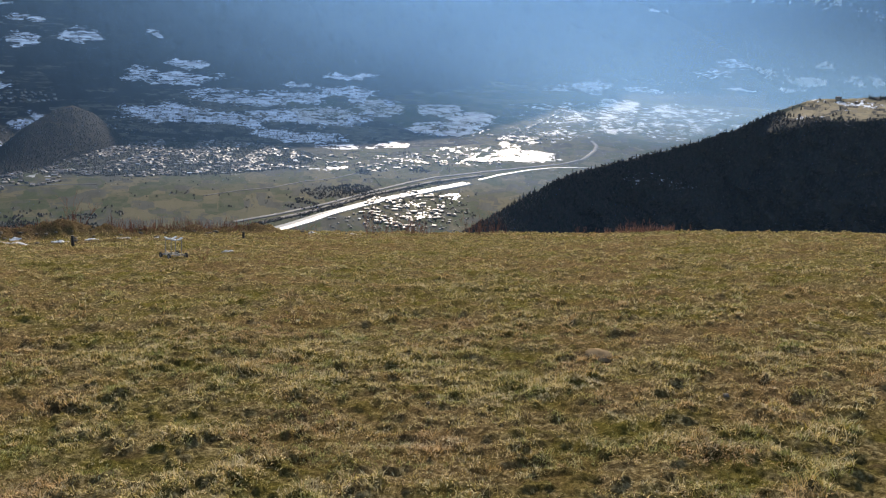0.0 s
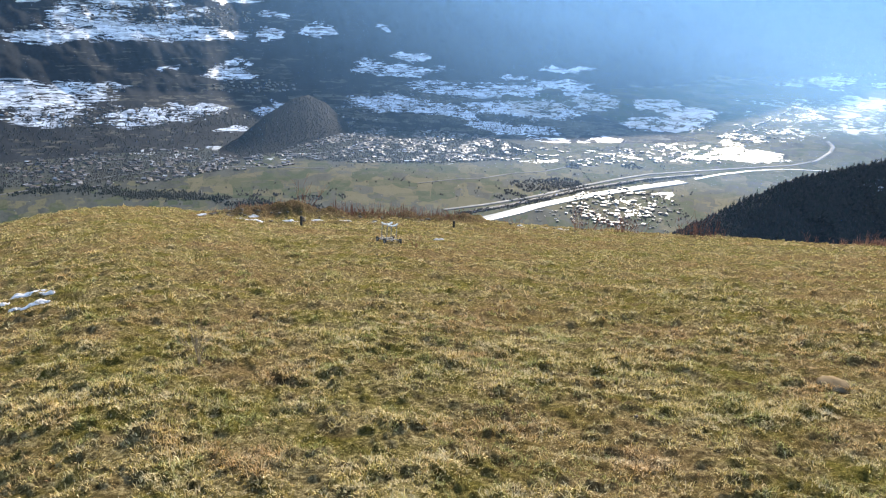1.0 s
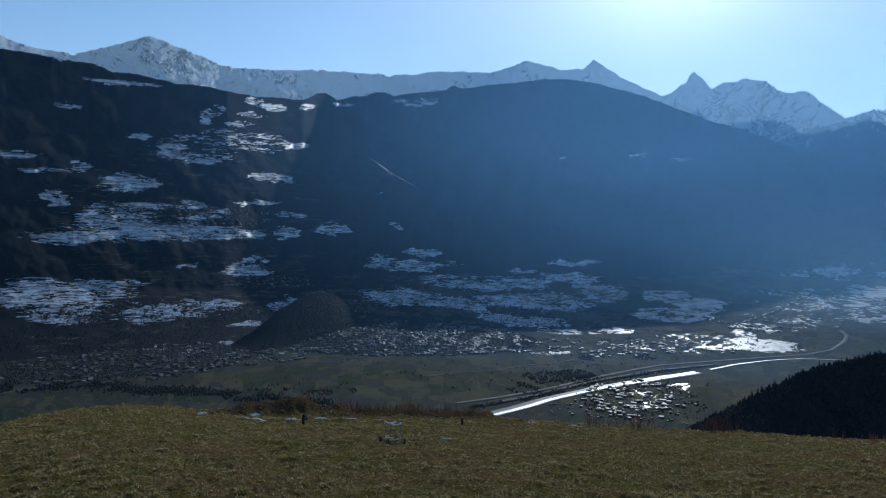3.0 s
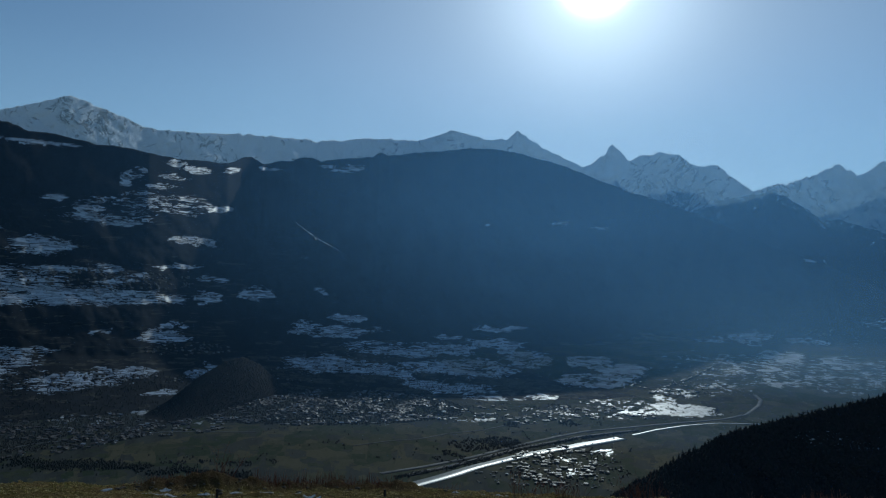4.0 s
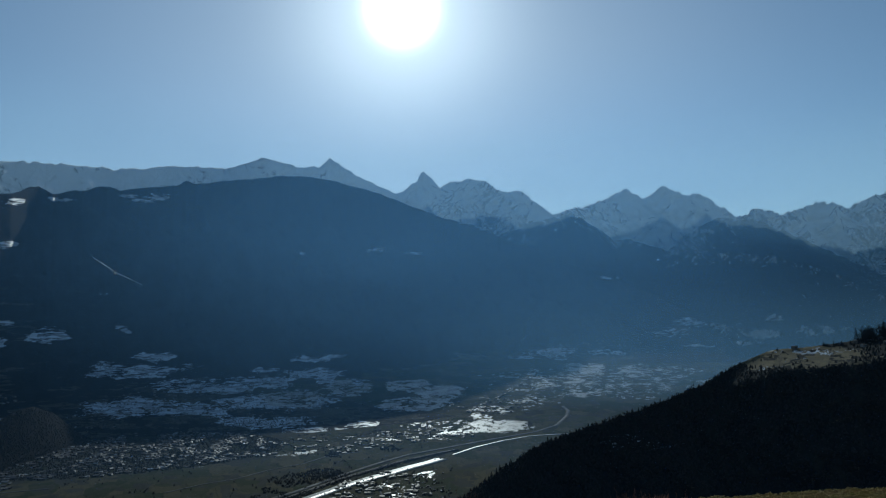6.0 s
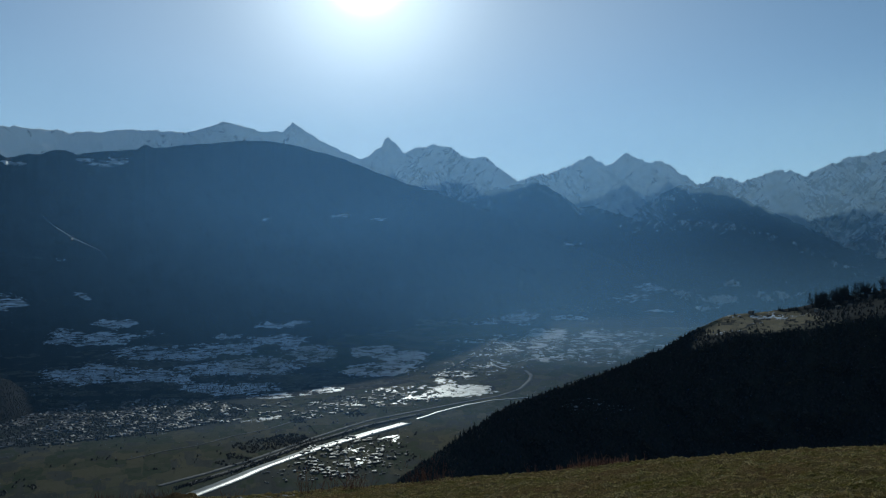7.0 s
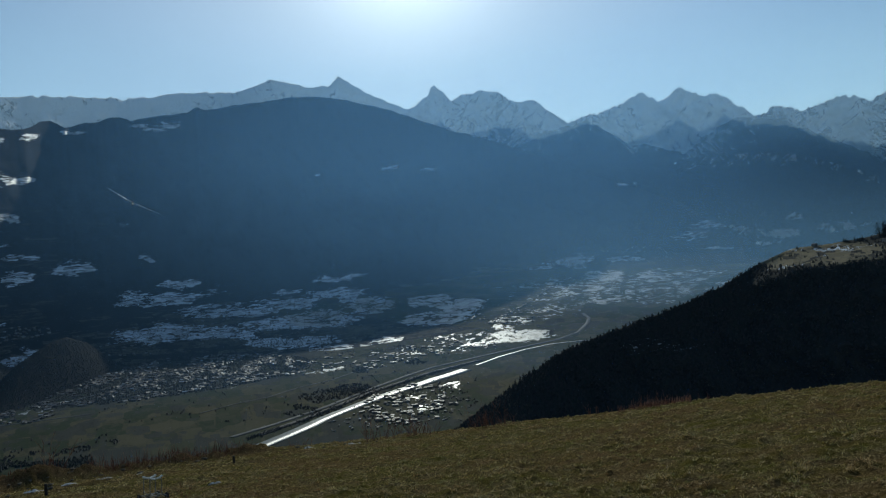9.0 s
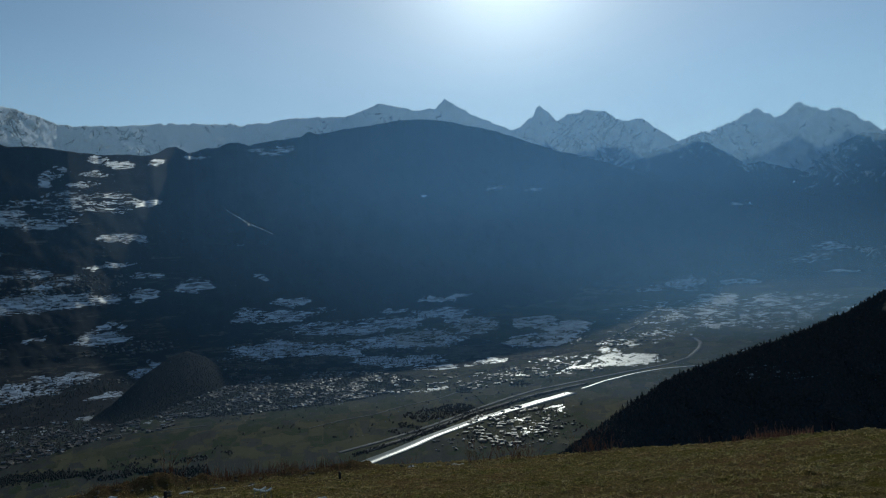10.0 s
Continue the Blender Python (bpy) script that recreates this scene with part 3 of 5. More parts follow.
SKYLINE_EAST = [(-0.2, 9.5), (0.4, 10.0), (0.9, 10.25), (1.1, 10.8), (1.35, 10.98), (1.6, 10.7), (1.95, 10.45), (2.6, 9.65), (3.4, 10.15), (4.2, 10.25), (4.8, 10.4), (6.0, 10.15), (6.8, 9.5), (7.3, 9.3), (8.5, 9.4), (10.9, 7.5), (12.4, 7.9), (14.6, 8.35), (15.7, 8.8), (16.3, 9.15), (16.7, 8.8), (17.5, 8.3), (18.2, 8.75), (18.9, 9.15), (19.5, 8.7), (20.3, 8.4), (21.4, 8.4), (22.4, 7.7),
                (23.7, 6.7), (25.4, 7.25), (26.5, 6.6), (29, 7.35), (30.9, 6.9), (32.2, 7.5), (34.2, 7.9), (38, 8.2), (48, 8.8), (60, 8.0)]


def high_snow(az, el, s, shape):
    return np.clip(curve([(-75, 0.76), (-38, 0.72), (-30, 0.78), (-8, 0.8), (8, 0.7), (14, 0.7), (26, 0.64), (60, 0.6)], az) + 0.6 * shape - 0.15 * (1 - s), 0, 1.3)


def range_reach(az, s):
    foot = curve([(-75, 3350), (-22, 3420), (-15, 3650), (-11, 3920), (-5, 3990), (0, 3960), (4, 3960), (10, 4180), (14, 4320), (60, 4320)], az)
    return foot + (4760 - foot) * s


SKY_JAG = 0.15 + 0.17 * smooth(np.arange(-75, 60.03, 0.075), 6, 14)
far_range = hillside("mountain_far", -75, 60, 0.075, 80, [(-75, 5.5), (-5, 6.0), (6, 3.0), (15, 0.0), (60, -1.0)], SKYLINE_WEST + SKYLINE_EAST,
                     range_reach, SNOWY, (), (), 0.06, SKY_JAG, 23, relief=high_snow, spikes=1.0, crags=0.03)
for ob, words in ((main_slope, "dark wooded mountainside with snowy terraced fields"), (second_slope, "hazy wooded ridge across the valley"),
                  (third_slope, "wooded ridge streaked with snow"), (far_range, "snow-covered alpine range on the skyline")):
    tagged(ob, words, "mountain", kind="structure")

# valley floor
FLOOR_SNOW_EAST = [(6.5, -7.73, 1.99, 0.38, 1), (5.3, -7.17, 0.56, 0.29, 1.1), (3.6, -8.16, 1.59, 0.17, 0.9), (1.2, -8.54, 1.59, 0.21, 0.5), (6.2, -6.60, 1.99, 0.21, 0.5), (8.6, -6.00, 1.59, 0.21, 0.55), (12.9, -3.71, 1.27, 0.34, 1), (11.7, -4.53, 0.52, 0.50, 0.85), (12.6, -5.54, 1.59, 0.25, 0.65), (13.9, -5.00, 1.20, 0.42, 0.45), (16.9, -3.95, 2.39, 0.42, 0.58), (18.6, -4.01, 2.39, 0.50, 0.42), (16.4, -5.84, 1.59, 0.13, 0.5), (9.8, -4.85, 1.59, 0.34, 0.5)]
FLOOR_SNOW_WEST = [(-27.8, -9.60, 0.72, 0.13, 0.9), (-26.1, -9.28, 0.96, 0.13, 0.8), (-23.8, -8.39, 1.00, 0.13, 1), (-23.0, -8.00, 0.60, 0.17, 0.6), (1.2, -11.04, 0.64, 0.17, 1.2), (-1.1, -12.26, 2.39, 0.92, 0.32), (-16.3, -8.65, 5.98, 1.26, 0.25), (-2.1, -8.39, 2.39, 0.34, 0.45), (-8.1, -9.28, 1.20, 0.17, 0.6), (-31.8, -8.91, 0.56, 0.13, 0.8), (-34.9, -9.65, 2.39, 0.84, 0.3)]
FLOOR_SNOW = FLOOR_SNOW_EAST + FLOOR_SNOW_WEST + [p for p in SNOW_EAST if p[1] > -6.2 and p[0] < 3] + [(14, -4.6, 8, 1.0, 0.46), (8.5, -6.0, 3, 0.5, 0.36), (3, -7.7, 4, 0.4, 0.42)]
FLOOR_FIELDS = [(-14, -11.2, 20, 1.5, 0.9), (-46, -13.5, 14, 1.4, 1.2), (-36, -10.2, 14, 1.4, 0.5), (0, -9, 14, 2.2, 0.8), (10, -5, 20, 3, 0.7), (0, -13, 8, 2, 0.7)]


VILLAGES = [(-20, -8.5, 9, 1.1, 1.0), (-40, -9.8, 9, 1.1, 1.0), (-7, -11.0, 2.4, 0.4, 1.0)]


def valley_floor():
    el1 = -np.geomspace(3.0, 40.0, 220)
    az1 = np.arange(-75, 60.05, 0.3)
    az, el = np.meshgrid(az1, el1)
    r = floor_r(el)
    verts = np.stack([r * np.sin(np.radians(az)), r * np.cos(np.radians(az)), floor_z(el) + 0.3 * fbm(az * 2, el * 6, 3, 40)], -1)
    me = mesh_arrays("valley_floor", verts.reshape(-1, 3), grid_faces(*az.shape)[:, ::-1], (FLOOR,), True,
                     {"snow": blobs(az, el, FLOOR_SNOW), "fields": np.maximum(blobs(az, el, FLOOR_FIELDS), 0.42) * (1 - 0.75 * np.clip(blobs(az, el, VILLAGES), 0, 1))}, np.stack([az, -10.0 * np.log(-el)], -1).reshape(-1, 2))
    return tagged(new("ground_valley", me), "flat valley floor with winter fields and thin snow", "ground", kind="structure")


valley_floor()

# small wooded hill in the valley
KNOLL_TOP = [(-32.6, -9.6), (-31.9, -9.25), (-30, -8.1), (-28, -6.5), (-26.3, -5.45), (-25.1, -5.1), (-23.9, -5.6), (-22.6, -6.8), (-21.8, -7.6)]
knoll_az = np.arange(-32.6, -21.79, 0.3)
KNOLL_FOOT = [(float(a), float(-9.7 + 2.0 * smooth(a, -31.0, -20.5))) for a in knoll_az]
knoll = hillside("wooded_hill", -32.6, -21.8, 0.08, 60, KNOLL_FOOT, KNOLL_TOP, lambda az, s: floor_r(curve(KNOLL_FOOT, az)) * (1 + 0.08 * s), HILLSIDE, (),
                 (), 0.004, 0.05, 29)
knoll.data.materials.clear()
knoll.data.materials.append(KNOLL)
tagged(knoll, "small conical hill covered with bare brown woods", "hill", kind="structure")

# wooded spur
SPUR_TOP = [(0.5, -14.8), (1.6, -14.05), (4.1, -12.5), (6.9, -10.7), (9.7, -9.0), (13.9, -7.55), (17.9, -6.2), (21, -4.85), (23.3, -3.45), (25.5, -2.5), (27.9, -2.3), (30, -2.0), (33, -1.3), (36, -0.7), (46, 1.2), (60, 2.0)]


def spur_reach(az, s):
    far = curve([(0, 760), (10, 900), (22, 1020), (60, 980)], az)
    top = curve([(0, 0.0), (22, 0.0), (25, 0.16), (60, 0.16)], az)
    return far * (0.78 + 0.17 * s + top * smooth(s, 0.9, 1.0))


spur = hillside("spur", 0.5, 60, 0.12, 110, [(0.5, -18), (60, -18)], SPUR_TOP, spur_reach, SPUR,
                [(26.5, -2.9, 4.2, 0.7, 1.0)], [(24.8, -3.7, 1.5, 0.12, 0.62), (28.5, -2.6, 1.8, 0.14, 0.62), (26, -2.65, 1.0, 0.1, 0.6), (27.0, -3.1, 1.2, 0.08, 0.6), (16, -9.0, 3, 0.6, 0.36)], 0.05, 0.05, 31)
tagged(spur, "dark wooded spur with a small meadow and snow on top", "hillside", kind="structure")

# meadow on the hill
BROW = [(-180, 6), (-120, -3), (-90, -11), (-60, -15.2), (-48.9, -14.1), (-45.5, -13.4), (-41.9, -12.95), (-38.5, -12.8), (-34, -13.3), (-28, -13.75), (-21.7, -13.85), (-15.5, -13.9), (-8, -14.05), (-3.2, -14.05), (3.2, -13.8),
        (9.5, -13.4), (13.5, -13.0), (17.5, -12.5), (21.5, -12.1), (25, -11.6), (30.6, -10.9), (35, -10.5), (60, -8), (90, -3), (120, 2), (180, 6)]
REACH = [(-180, 300), (-120, 90), (-90, 24), (-48, 24), (-38, 27), (-25, 27), (0, 26), (20, 24), (35, 23), (60, 26), (90, 60), (120, 150), (180, 300)]


def meadow_z(x, y):
    """The height of the turf, with its small humps."""
    x, y = np.asarray(x, float), np.asarray(y, float)
    r = np.hypot(x, y)
    az = np.degrees(np.arctan2(x, y))
    rb = curve(REACH, az)
    slope = np.tan(np.radians(curve(BROW, az))) + EYE / rb
    inner = slope * r
    over = np.maximum(r - rb, 0)
    z = inner - 0.55 * over ** 2 / (over + 6.0)
    bank = smooth(az, -33, -30) * (1 - smooth(az, -14, -9)) * np.exp(-((r - 25.4) / 0.9) ** 2) * (0.2 + 0.24 * smooth(az, -32, -28) * (1 - smooth(az, -26, -20)) + 0.24 * fbm(az * 0.9, r * 0.8, 4, 88))
    z = z + bank
    hump = 0.055 * fbm(x * 0.9, y * 0.9, 3, 51) + 0.03 * fbm(x * 3.3, y * 3.3, 3, 57)
    tuft = 0.07 * np.maximum(fbm(x * 4.6, y * 4.6, 3, 63), 0)
    tuft = tuft + 0.03 * smooth(fbm(x * 11.0, y * 11.0, 3, 69), -0.1, 0.4)
    return z + (hump + tuft) * np.clip(r / 2.0, 0, 1)


def bare_share(x, y):
    r, az = np.hypot(x, y), np.degrees(np.arctan2(x, y))
    mound = smooth(az, -33, -30) * (1 - smooth(az, -14, -9)) * smooth(r, 24.0, 24.8)
    track = smooth(az, -30, -27) * (1 - smooth(az, -12, -8)) * np.exp(-((r - 22.6) / 0.5) ** 2) * 0.7
    mound = np.maximum(mound, track)
    scatter = smooth(fbm(x * 2.4, y * 2.4, 4, 71), 0.4, 0.6) * 0.45
    return np.clip(np.maximum(mound * (0.72 + 0.25 * fbm(x * 1.6, y * 1.6, 3, 95)), scatter), 0, 1)


def meadow():
    az1 = np.radians(np.concatenate([np.arange(-180, -66, 3.0), np.arange(-66, 52, 0.16), np.linspace(52, 180, 44)]))
    r1 = np.concatenate([[0.02, 0.5, 1.2, 2.0], np.geomspace(2.5, 34, 380), np.geomspace(36, 420, 26)])
    az, r = np.meshgrid(az1, r1)
    x, y = r * np.sin(az), r * np.cos(az)
    z = np.maximum(meadow_z(x, y), -DEPTH - 6)
    me = mesh_arrays("meadow", np.stack([x, y, z], -1).reshape(-1, 3), grid_faces(*az.shape)[:, ::-1], (TURF,), True, {"bare": bare_share(x, y)})
    return tagged(new("ground", me), "sloping alpine meadow of short dry winter turf", "ground", kind="structure")


meadow()

# ---- haze over the valley: added blue sheets that imitate thin lit air ----
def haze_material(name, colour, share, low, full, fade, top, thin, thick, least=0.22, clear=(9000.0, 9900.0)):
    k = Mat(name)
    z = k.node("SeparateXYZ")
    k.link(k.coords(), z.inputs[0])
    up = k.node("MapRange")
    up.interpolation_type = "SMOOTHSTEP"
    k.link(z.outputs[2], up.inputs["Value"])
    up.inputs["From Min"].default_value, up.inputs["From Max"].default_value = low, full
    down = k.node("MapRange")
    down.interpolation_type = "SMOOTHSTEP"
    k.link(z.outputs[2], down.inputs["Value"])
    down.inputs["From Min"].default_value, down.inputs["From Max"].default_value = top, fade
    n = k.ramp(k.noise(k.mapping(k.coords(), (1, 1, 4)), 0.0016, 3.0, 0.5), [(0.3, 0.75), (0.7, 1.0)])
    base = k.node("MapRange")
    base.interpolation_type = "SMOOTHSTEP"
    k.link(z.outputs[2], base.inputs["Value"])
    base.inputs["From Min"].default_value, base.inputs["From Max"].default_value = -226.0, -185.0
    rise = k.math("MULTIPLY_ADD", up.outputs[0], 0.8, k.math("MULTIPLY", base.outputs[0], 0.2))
    # opacity by height and azimuth paints where the hazy light looks strongest
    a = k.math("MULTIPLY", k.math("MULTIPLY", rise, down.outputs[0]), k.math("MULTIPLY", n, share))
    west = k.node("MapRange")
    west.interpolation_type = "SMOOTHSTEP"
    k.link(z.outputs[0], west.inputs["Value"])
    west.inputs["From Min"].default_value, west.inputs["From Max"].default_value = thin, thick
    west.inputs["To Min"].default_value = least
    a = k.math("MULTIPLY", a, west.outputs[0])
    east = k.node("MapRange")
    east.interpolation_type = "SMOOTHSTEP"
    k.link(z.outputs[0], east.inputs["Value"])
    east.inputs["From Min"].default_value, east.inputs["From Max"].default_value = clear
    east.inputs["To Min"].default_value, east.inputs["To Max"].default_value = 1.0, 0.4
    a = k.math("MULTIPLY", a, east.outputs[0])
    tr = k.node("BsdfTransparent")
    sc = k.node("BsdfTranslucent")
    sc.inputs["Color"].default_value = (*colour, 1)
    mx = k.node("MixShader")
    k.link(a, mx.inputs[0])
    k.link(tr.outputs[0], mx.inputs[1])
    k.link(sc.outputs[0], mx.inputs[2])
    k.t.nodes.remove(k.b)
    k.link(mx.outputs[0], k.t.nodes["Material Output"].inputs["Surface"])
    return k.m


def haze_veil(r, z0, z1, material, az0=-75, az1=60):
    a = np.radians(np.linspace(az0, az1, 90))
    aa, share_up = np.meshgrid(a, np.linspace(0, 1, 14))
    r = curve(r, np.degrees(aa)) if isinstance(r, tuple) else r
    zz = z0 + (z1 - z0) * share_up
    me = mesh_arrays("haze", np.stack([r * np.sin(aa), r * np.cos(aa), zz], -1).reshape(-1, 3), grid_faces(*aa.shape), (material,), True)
    return tagged(new("haze", me), "translucent blue sheet imitating winter haze over the valley", "haze", kind="stuff")


HAZE_NEAR = haze_material("valley_haze_sheet", (0.24, 0.53, 1.0), 0.34, -165.0, 130.0, 200.0, 420.0, -800.0, 120.0, 0.08, (240.0, 640.0))
HAZE_EAST = haze_material("valley_mist_sheet", (0.34, 0.64, 1.0), 0.2, -222.0, -130.0, -90.0, 120.0, -100.0, 500.0, 0.0)
# added sheet that also brightens the shaded snow range behind it
HAZE_FAR = haze_material("far_haze_sheet", (0.58, 0.81, 1.0), 0.22, -200.0, 0.0, 700.0, 1080.0, -3200.0, 0.0, 0.7)
HAZE_MID = haze_material("side_valley_haze_sheet", (0.3, 0.64, 1.0), 0.06, -215.0, 0.0, 300.0, 800.0, 200.0, 900.0, 0.0)
HAZE_CLOSE = haze_material("near_haze_sheet", (0.24, 0.52, 1.0), 0.01, -226.0, -225.0, 200.0, 420.0, -9900.0, -9800.0, 1.0)
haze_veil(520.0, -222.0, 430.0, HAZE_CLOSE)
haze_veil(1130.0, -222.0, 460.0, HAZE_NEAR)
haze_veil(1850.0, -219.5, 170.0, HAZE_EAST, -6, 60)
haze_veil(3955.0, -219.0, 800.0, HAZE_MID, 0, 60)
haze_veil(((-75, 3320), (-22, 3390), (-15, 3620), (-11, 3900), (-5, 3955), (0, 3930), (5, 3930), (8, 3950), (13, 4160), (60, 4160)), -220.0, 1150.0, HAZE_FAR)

# ---- river, roads, houses and trees in the valley ----
def strip(name, points, width, up, material, words, category, wobble=0.0):
    """A flat band along points of (azimuth, elevation) on the valley floor."""
    pts = [at_floor(a, e, up) for a, e in points]
    fine = []
    for a, b in zip(pts, pts[1:]):
        n = max(int((b - a).length / 25), 2)
        fine += [a.lerp(b, i / n) for i in range(n)]
    fine.append(pts[-1])
    verts = []
    for i, p in enumerate(fine):
        d = (fine[min(i + 1, len(fine) - 1)] - fine[max(i - 1, 0)]).normalized()
        side = Vector((d.y, -d.x, 0))
        w1, w2 = [width * 0.5 * (1 + wobble * (noise.noise(p * 0.02 + Vector((k * 9.1, 0, 0))))) for k in (0, 1)]
        verts += [p - side * w1, p + side * w2, p + side * (w2 + 0.5) - Vector((0, 0, 1)), p - side * (w1 + 0.5) - Vector((0, 0, 1))]
    faces = []
    for i in range(len(fine) - 1):
        o = i * 4
        for k in range(4):
            faces.append((o + k, o + (k + 1) % 4, o + 4 + (k + 1) % 4, o + 4 + k))
    me = mesh_arrays(name, [tuple(v) for v in verts], faces, (material,))
    return tagged(new(name, me), words, category, kind="structure")


ROADM = plain("pale_asphalt", (0.07, 0.07, 0.07), 0.9, scale=0.2)
RAILM = plain("dark_ballast", (0.045, 0.04, 0.04), 0.9, scale=0.2)
GRAVEL = plain("pale_gravel", (0.3, 0.29, 0.27), 0.9, scale=0.1)
strip("river", [(-13, -14.1), (-10.83, -13.48), (-8.28, -12.68), (-6.57, -12.19), (-4.44, -11.59), (-2.32, -11.13), (0.21, -10.52), (2.4, -10.03)], 20, 0.7, WATER, "straight canalised river shining in the sun", "river", 0.3)
strip("river_upper", [(3.2, -9.75), (4.77, -9.28), (6.8, -8.82), (8.79, -8.51), (10.14, -8.42), (11.5, -8.35)], 6, 0.7, WATER, "upper reach of the river beyond the bend", "river", 0.5)
strip("road_motorway", [(-14.95, -13.2), (-11.6, -12.64), (-8.22, -11.89), (-4.39, -10.79), (-2.26, -10.21), (-0.15, -9.7), (1.92, -9.38), (6.0, -8.72), (9.2, -8.21), (10.76, -7.73), (11.49, -7.08), (11.59, -6.73), (11.2, -6.4)], 8, 0.55, ROADM, "pale motorway curving along the river", "road")
strip("railway", [(-13.0, -13.3), (-9.5, -12.5), (-4.6, -11.1), (-0.5, -10.1), (3.4, -9.4)], 9, 0.9, RAILM, "dark railway bed beside the river", "railway")
strip("road_village", [(-25.5, -9.4), (-21, -8.75), (-18.5, -8.2), (-16.5, -7.95)], 6, 0.45, ROADM, "village street between the houses", "road")
strip("road_fields", [(-17, -11.3), (-14.5, -10.95), (-12.2, -10.75), (-10, -10.3), (-7.6, -10.0), (-6, -9.6), (-3.5, -9.35)], 2.4, 0.45, ROADM, "pale farm track across the fields", "road")
strip("road_bank", [(-1.8, -13.8), (-1.9, -12.6), (-2.2, -12.0)], 2.6, 0.45, ROADM, "pale road by the riverside village", "road")
strip("road_lower", [(-46, -11.6), (-38, -10.6), (-30, -10.2), (-24, -10.35)], 3, 0.45, ROADM, "road along the lower fields", "road")


def island_material(name, stops, rough=0.85, dust=(0.1, 0.1, 0.1)):
    k = Mat(name)
    geo = k.node("NewGeometry")
    c = k.ramp(geo.outputs["Random Per Island"], stops)
    g = k.noise(k.coords(), 0.4, 4.0)
    c = k.mix(k.ramp(g, [(0.3, 0.0), (0.7, 0.35)]), c, dust)
    return k.base(c, rough, 0, 0.12)


def object_material(name, stops, rough=0.85):
    k = Mat(name)
    info = k.node("ObjectInfo")
    c = k.ramp(info.outputs["Random"], stops)
    g = k.noise(k.coords(), 1.2, 4.0)
    c = k.mix(k.ramp(g, [(0.3, 0.0), (0.7, 0.3)]), c, (0.1, 0.1, 0.1))
    return k.base(c, rough, 0, 0.12)


WALL_STOPS = [(0.0, (0.15, 0.13, 0.11)), (0.35, (0.22, 0.205, 0.18)), (0.6, (0.12, 0.1, 0.075)), (0.85, (0.06, 0.045, 0.035)), (1.0, (0.4, 0.38, 0.35))]
ROOF_STOPS = [(0.0, (0.025, 0.022, 0.02)), (0.3, (0.05, 0.042, 0.038)), (0.6, (0.08, 0.055, 0.042)), (0.88, (0.1, 0.09, 0.085)), (0.96, (0.16, 0.16, 0.17)), (1.0, (0.4, 0.42, 0.44))]
VILLAGE_WALL, VILLAGE_ROOF = island_material("village_plaster", WALL_STOPS), island_material("village_roofs", ROOF_STOPS, 0.55)
LIGHT_ROOFS = [(0.0, (0.03, 0.028, 0.026)), (0.45, (0.06, 0.05, 0.045)), (0.7, (0.1, 0.095, 0.09)), (0.9, (0.16, 0.16, 0.17)), (1.0, (0.42, 0.43, 0.45))]
HOUSE_WALL, HOUSE_ROOF = object_material("house_plaster", WALL_STOPS), object_material("house_roof_tiles", LIGHT_ROOFS, 0.62)
WINDOW = plain("dark_window", (0.03, 0.035, 0.04), 0.15, spec=0.6)
WOODS = island_material("bare_woods", [(0.0, (0.02, 0.021, 0.018)), (0.5, (0.036, 0.035, 0.028)), (1.0, (0.06, 0.052, 0.04))], dust=(0.03, 0.03, 0.026))
# firs and leafless wood darker than WOODS, with the spur's shade in the colour
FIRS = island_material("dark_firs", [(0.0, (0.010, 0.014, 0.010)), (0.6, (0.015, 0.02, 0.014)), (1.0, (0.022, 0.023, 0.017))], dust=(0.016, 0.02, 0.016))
BARE = island_material("shaded_leafless_wood", [(0.0, (0.012, 0.012, 0.010)), (0.6, (0.02, 0.018, 0.014)), (1.0, (0.03, 0.025, 0.019))], dust=(0.022, 0.02, 0.018))

rng = np.random.default_rng(7)


def slope_point(ob, az0, step, az, el):
    """The place on a hillside at an azimuth and elevation."""
    co = HILL[ob.name]
    q = np.clip((az - az0) / step, 0, co.shape[1] - 1.001)
    j = np.floor(q).astype(int)
    w = (q - j)[None, :, None]
    column = co[:, j, :] * (1 - w) + co[:, j + 1, :] * w
    els = np.degrees(np.arctan2(column[..., 2] - EYE, np.hypot(column[..., 0], column[..., 1])))
    i = np.clip((els < el[None]).sum(0) - 1, 0, co.shape[0] - 2)
    n = np.arange(len(j))
    t = np.clip((el - els[i, n]) / np.maximum(els[i + 1, n] - els[i, n], 1e-6), 0, 1)[:, None]
    return column[i, n] * (1 - t) + column[i + 1, n] * t


def scatter(regions):
    """Random azimuths and elevations in ellipses of (azimuth, elevation, half width, half height, number)."""
    a, e = [], []
    for a0, e0, ra, re, n in regions:
        t, q = rng.uniform(0, 2 * math.pi, n), np.sqrt(rng.uniform(0, 1, n))
        a.append(a0 + ra * q * np.cos(t))
        e.append(e0 + re * q * np.sin(t))
    return np.concatenate(a), np.concatenate(e)


def floor_points(az, el):
    r = floor_r(el)
    return np.stack([r * np.sin(np.radians(az)), r * np.cos(np.radians(az)), floor_z(el)], -1)


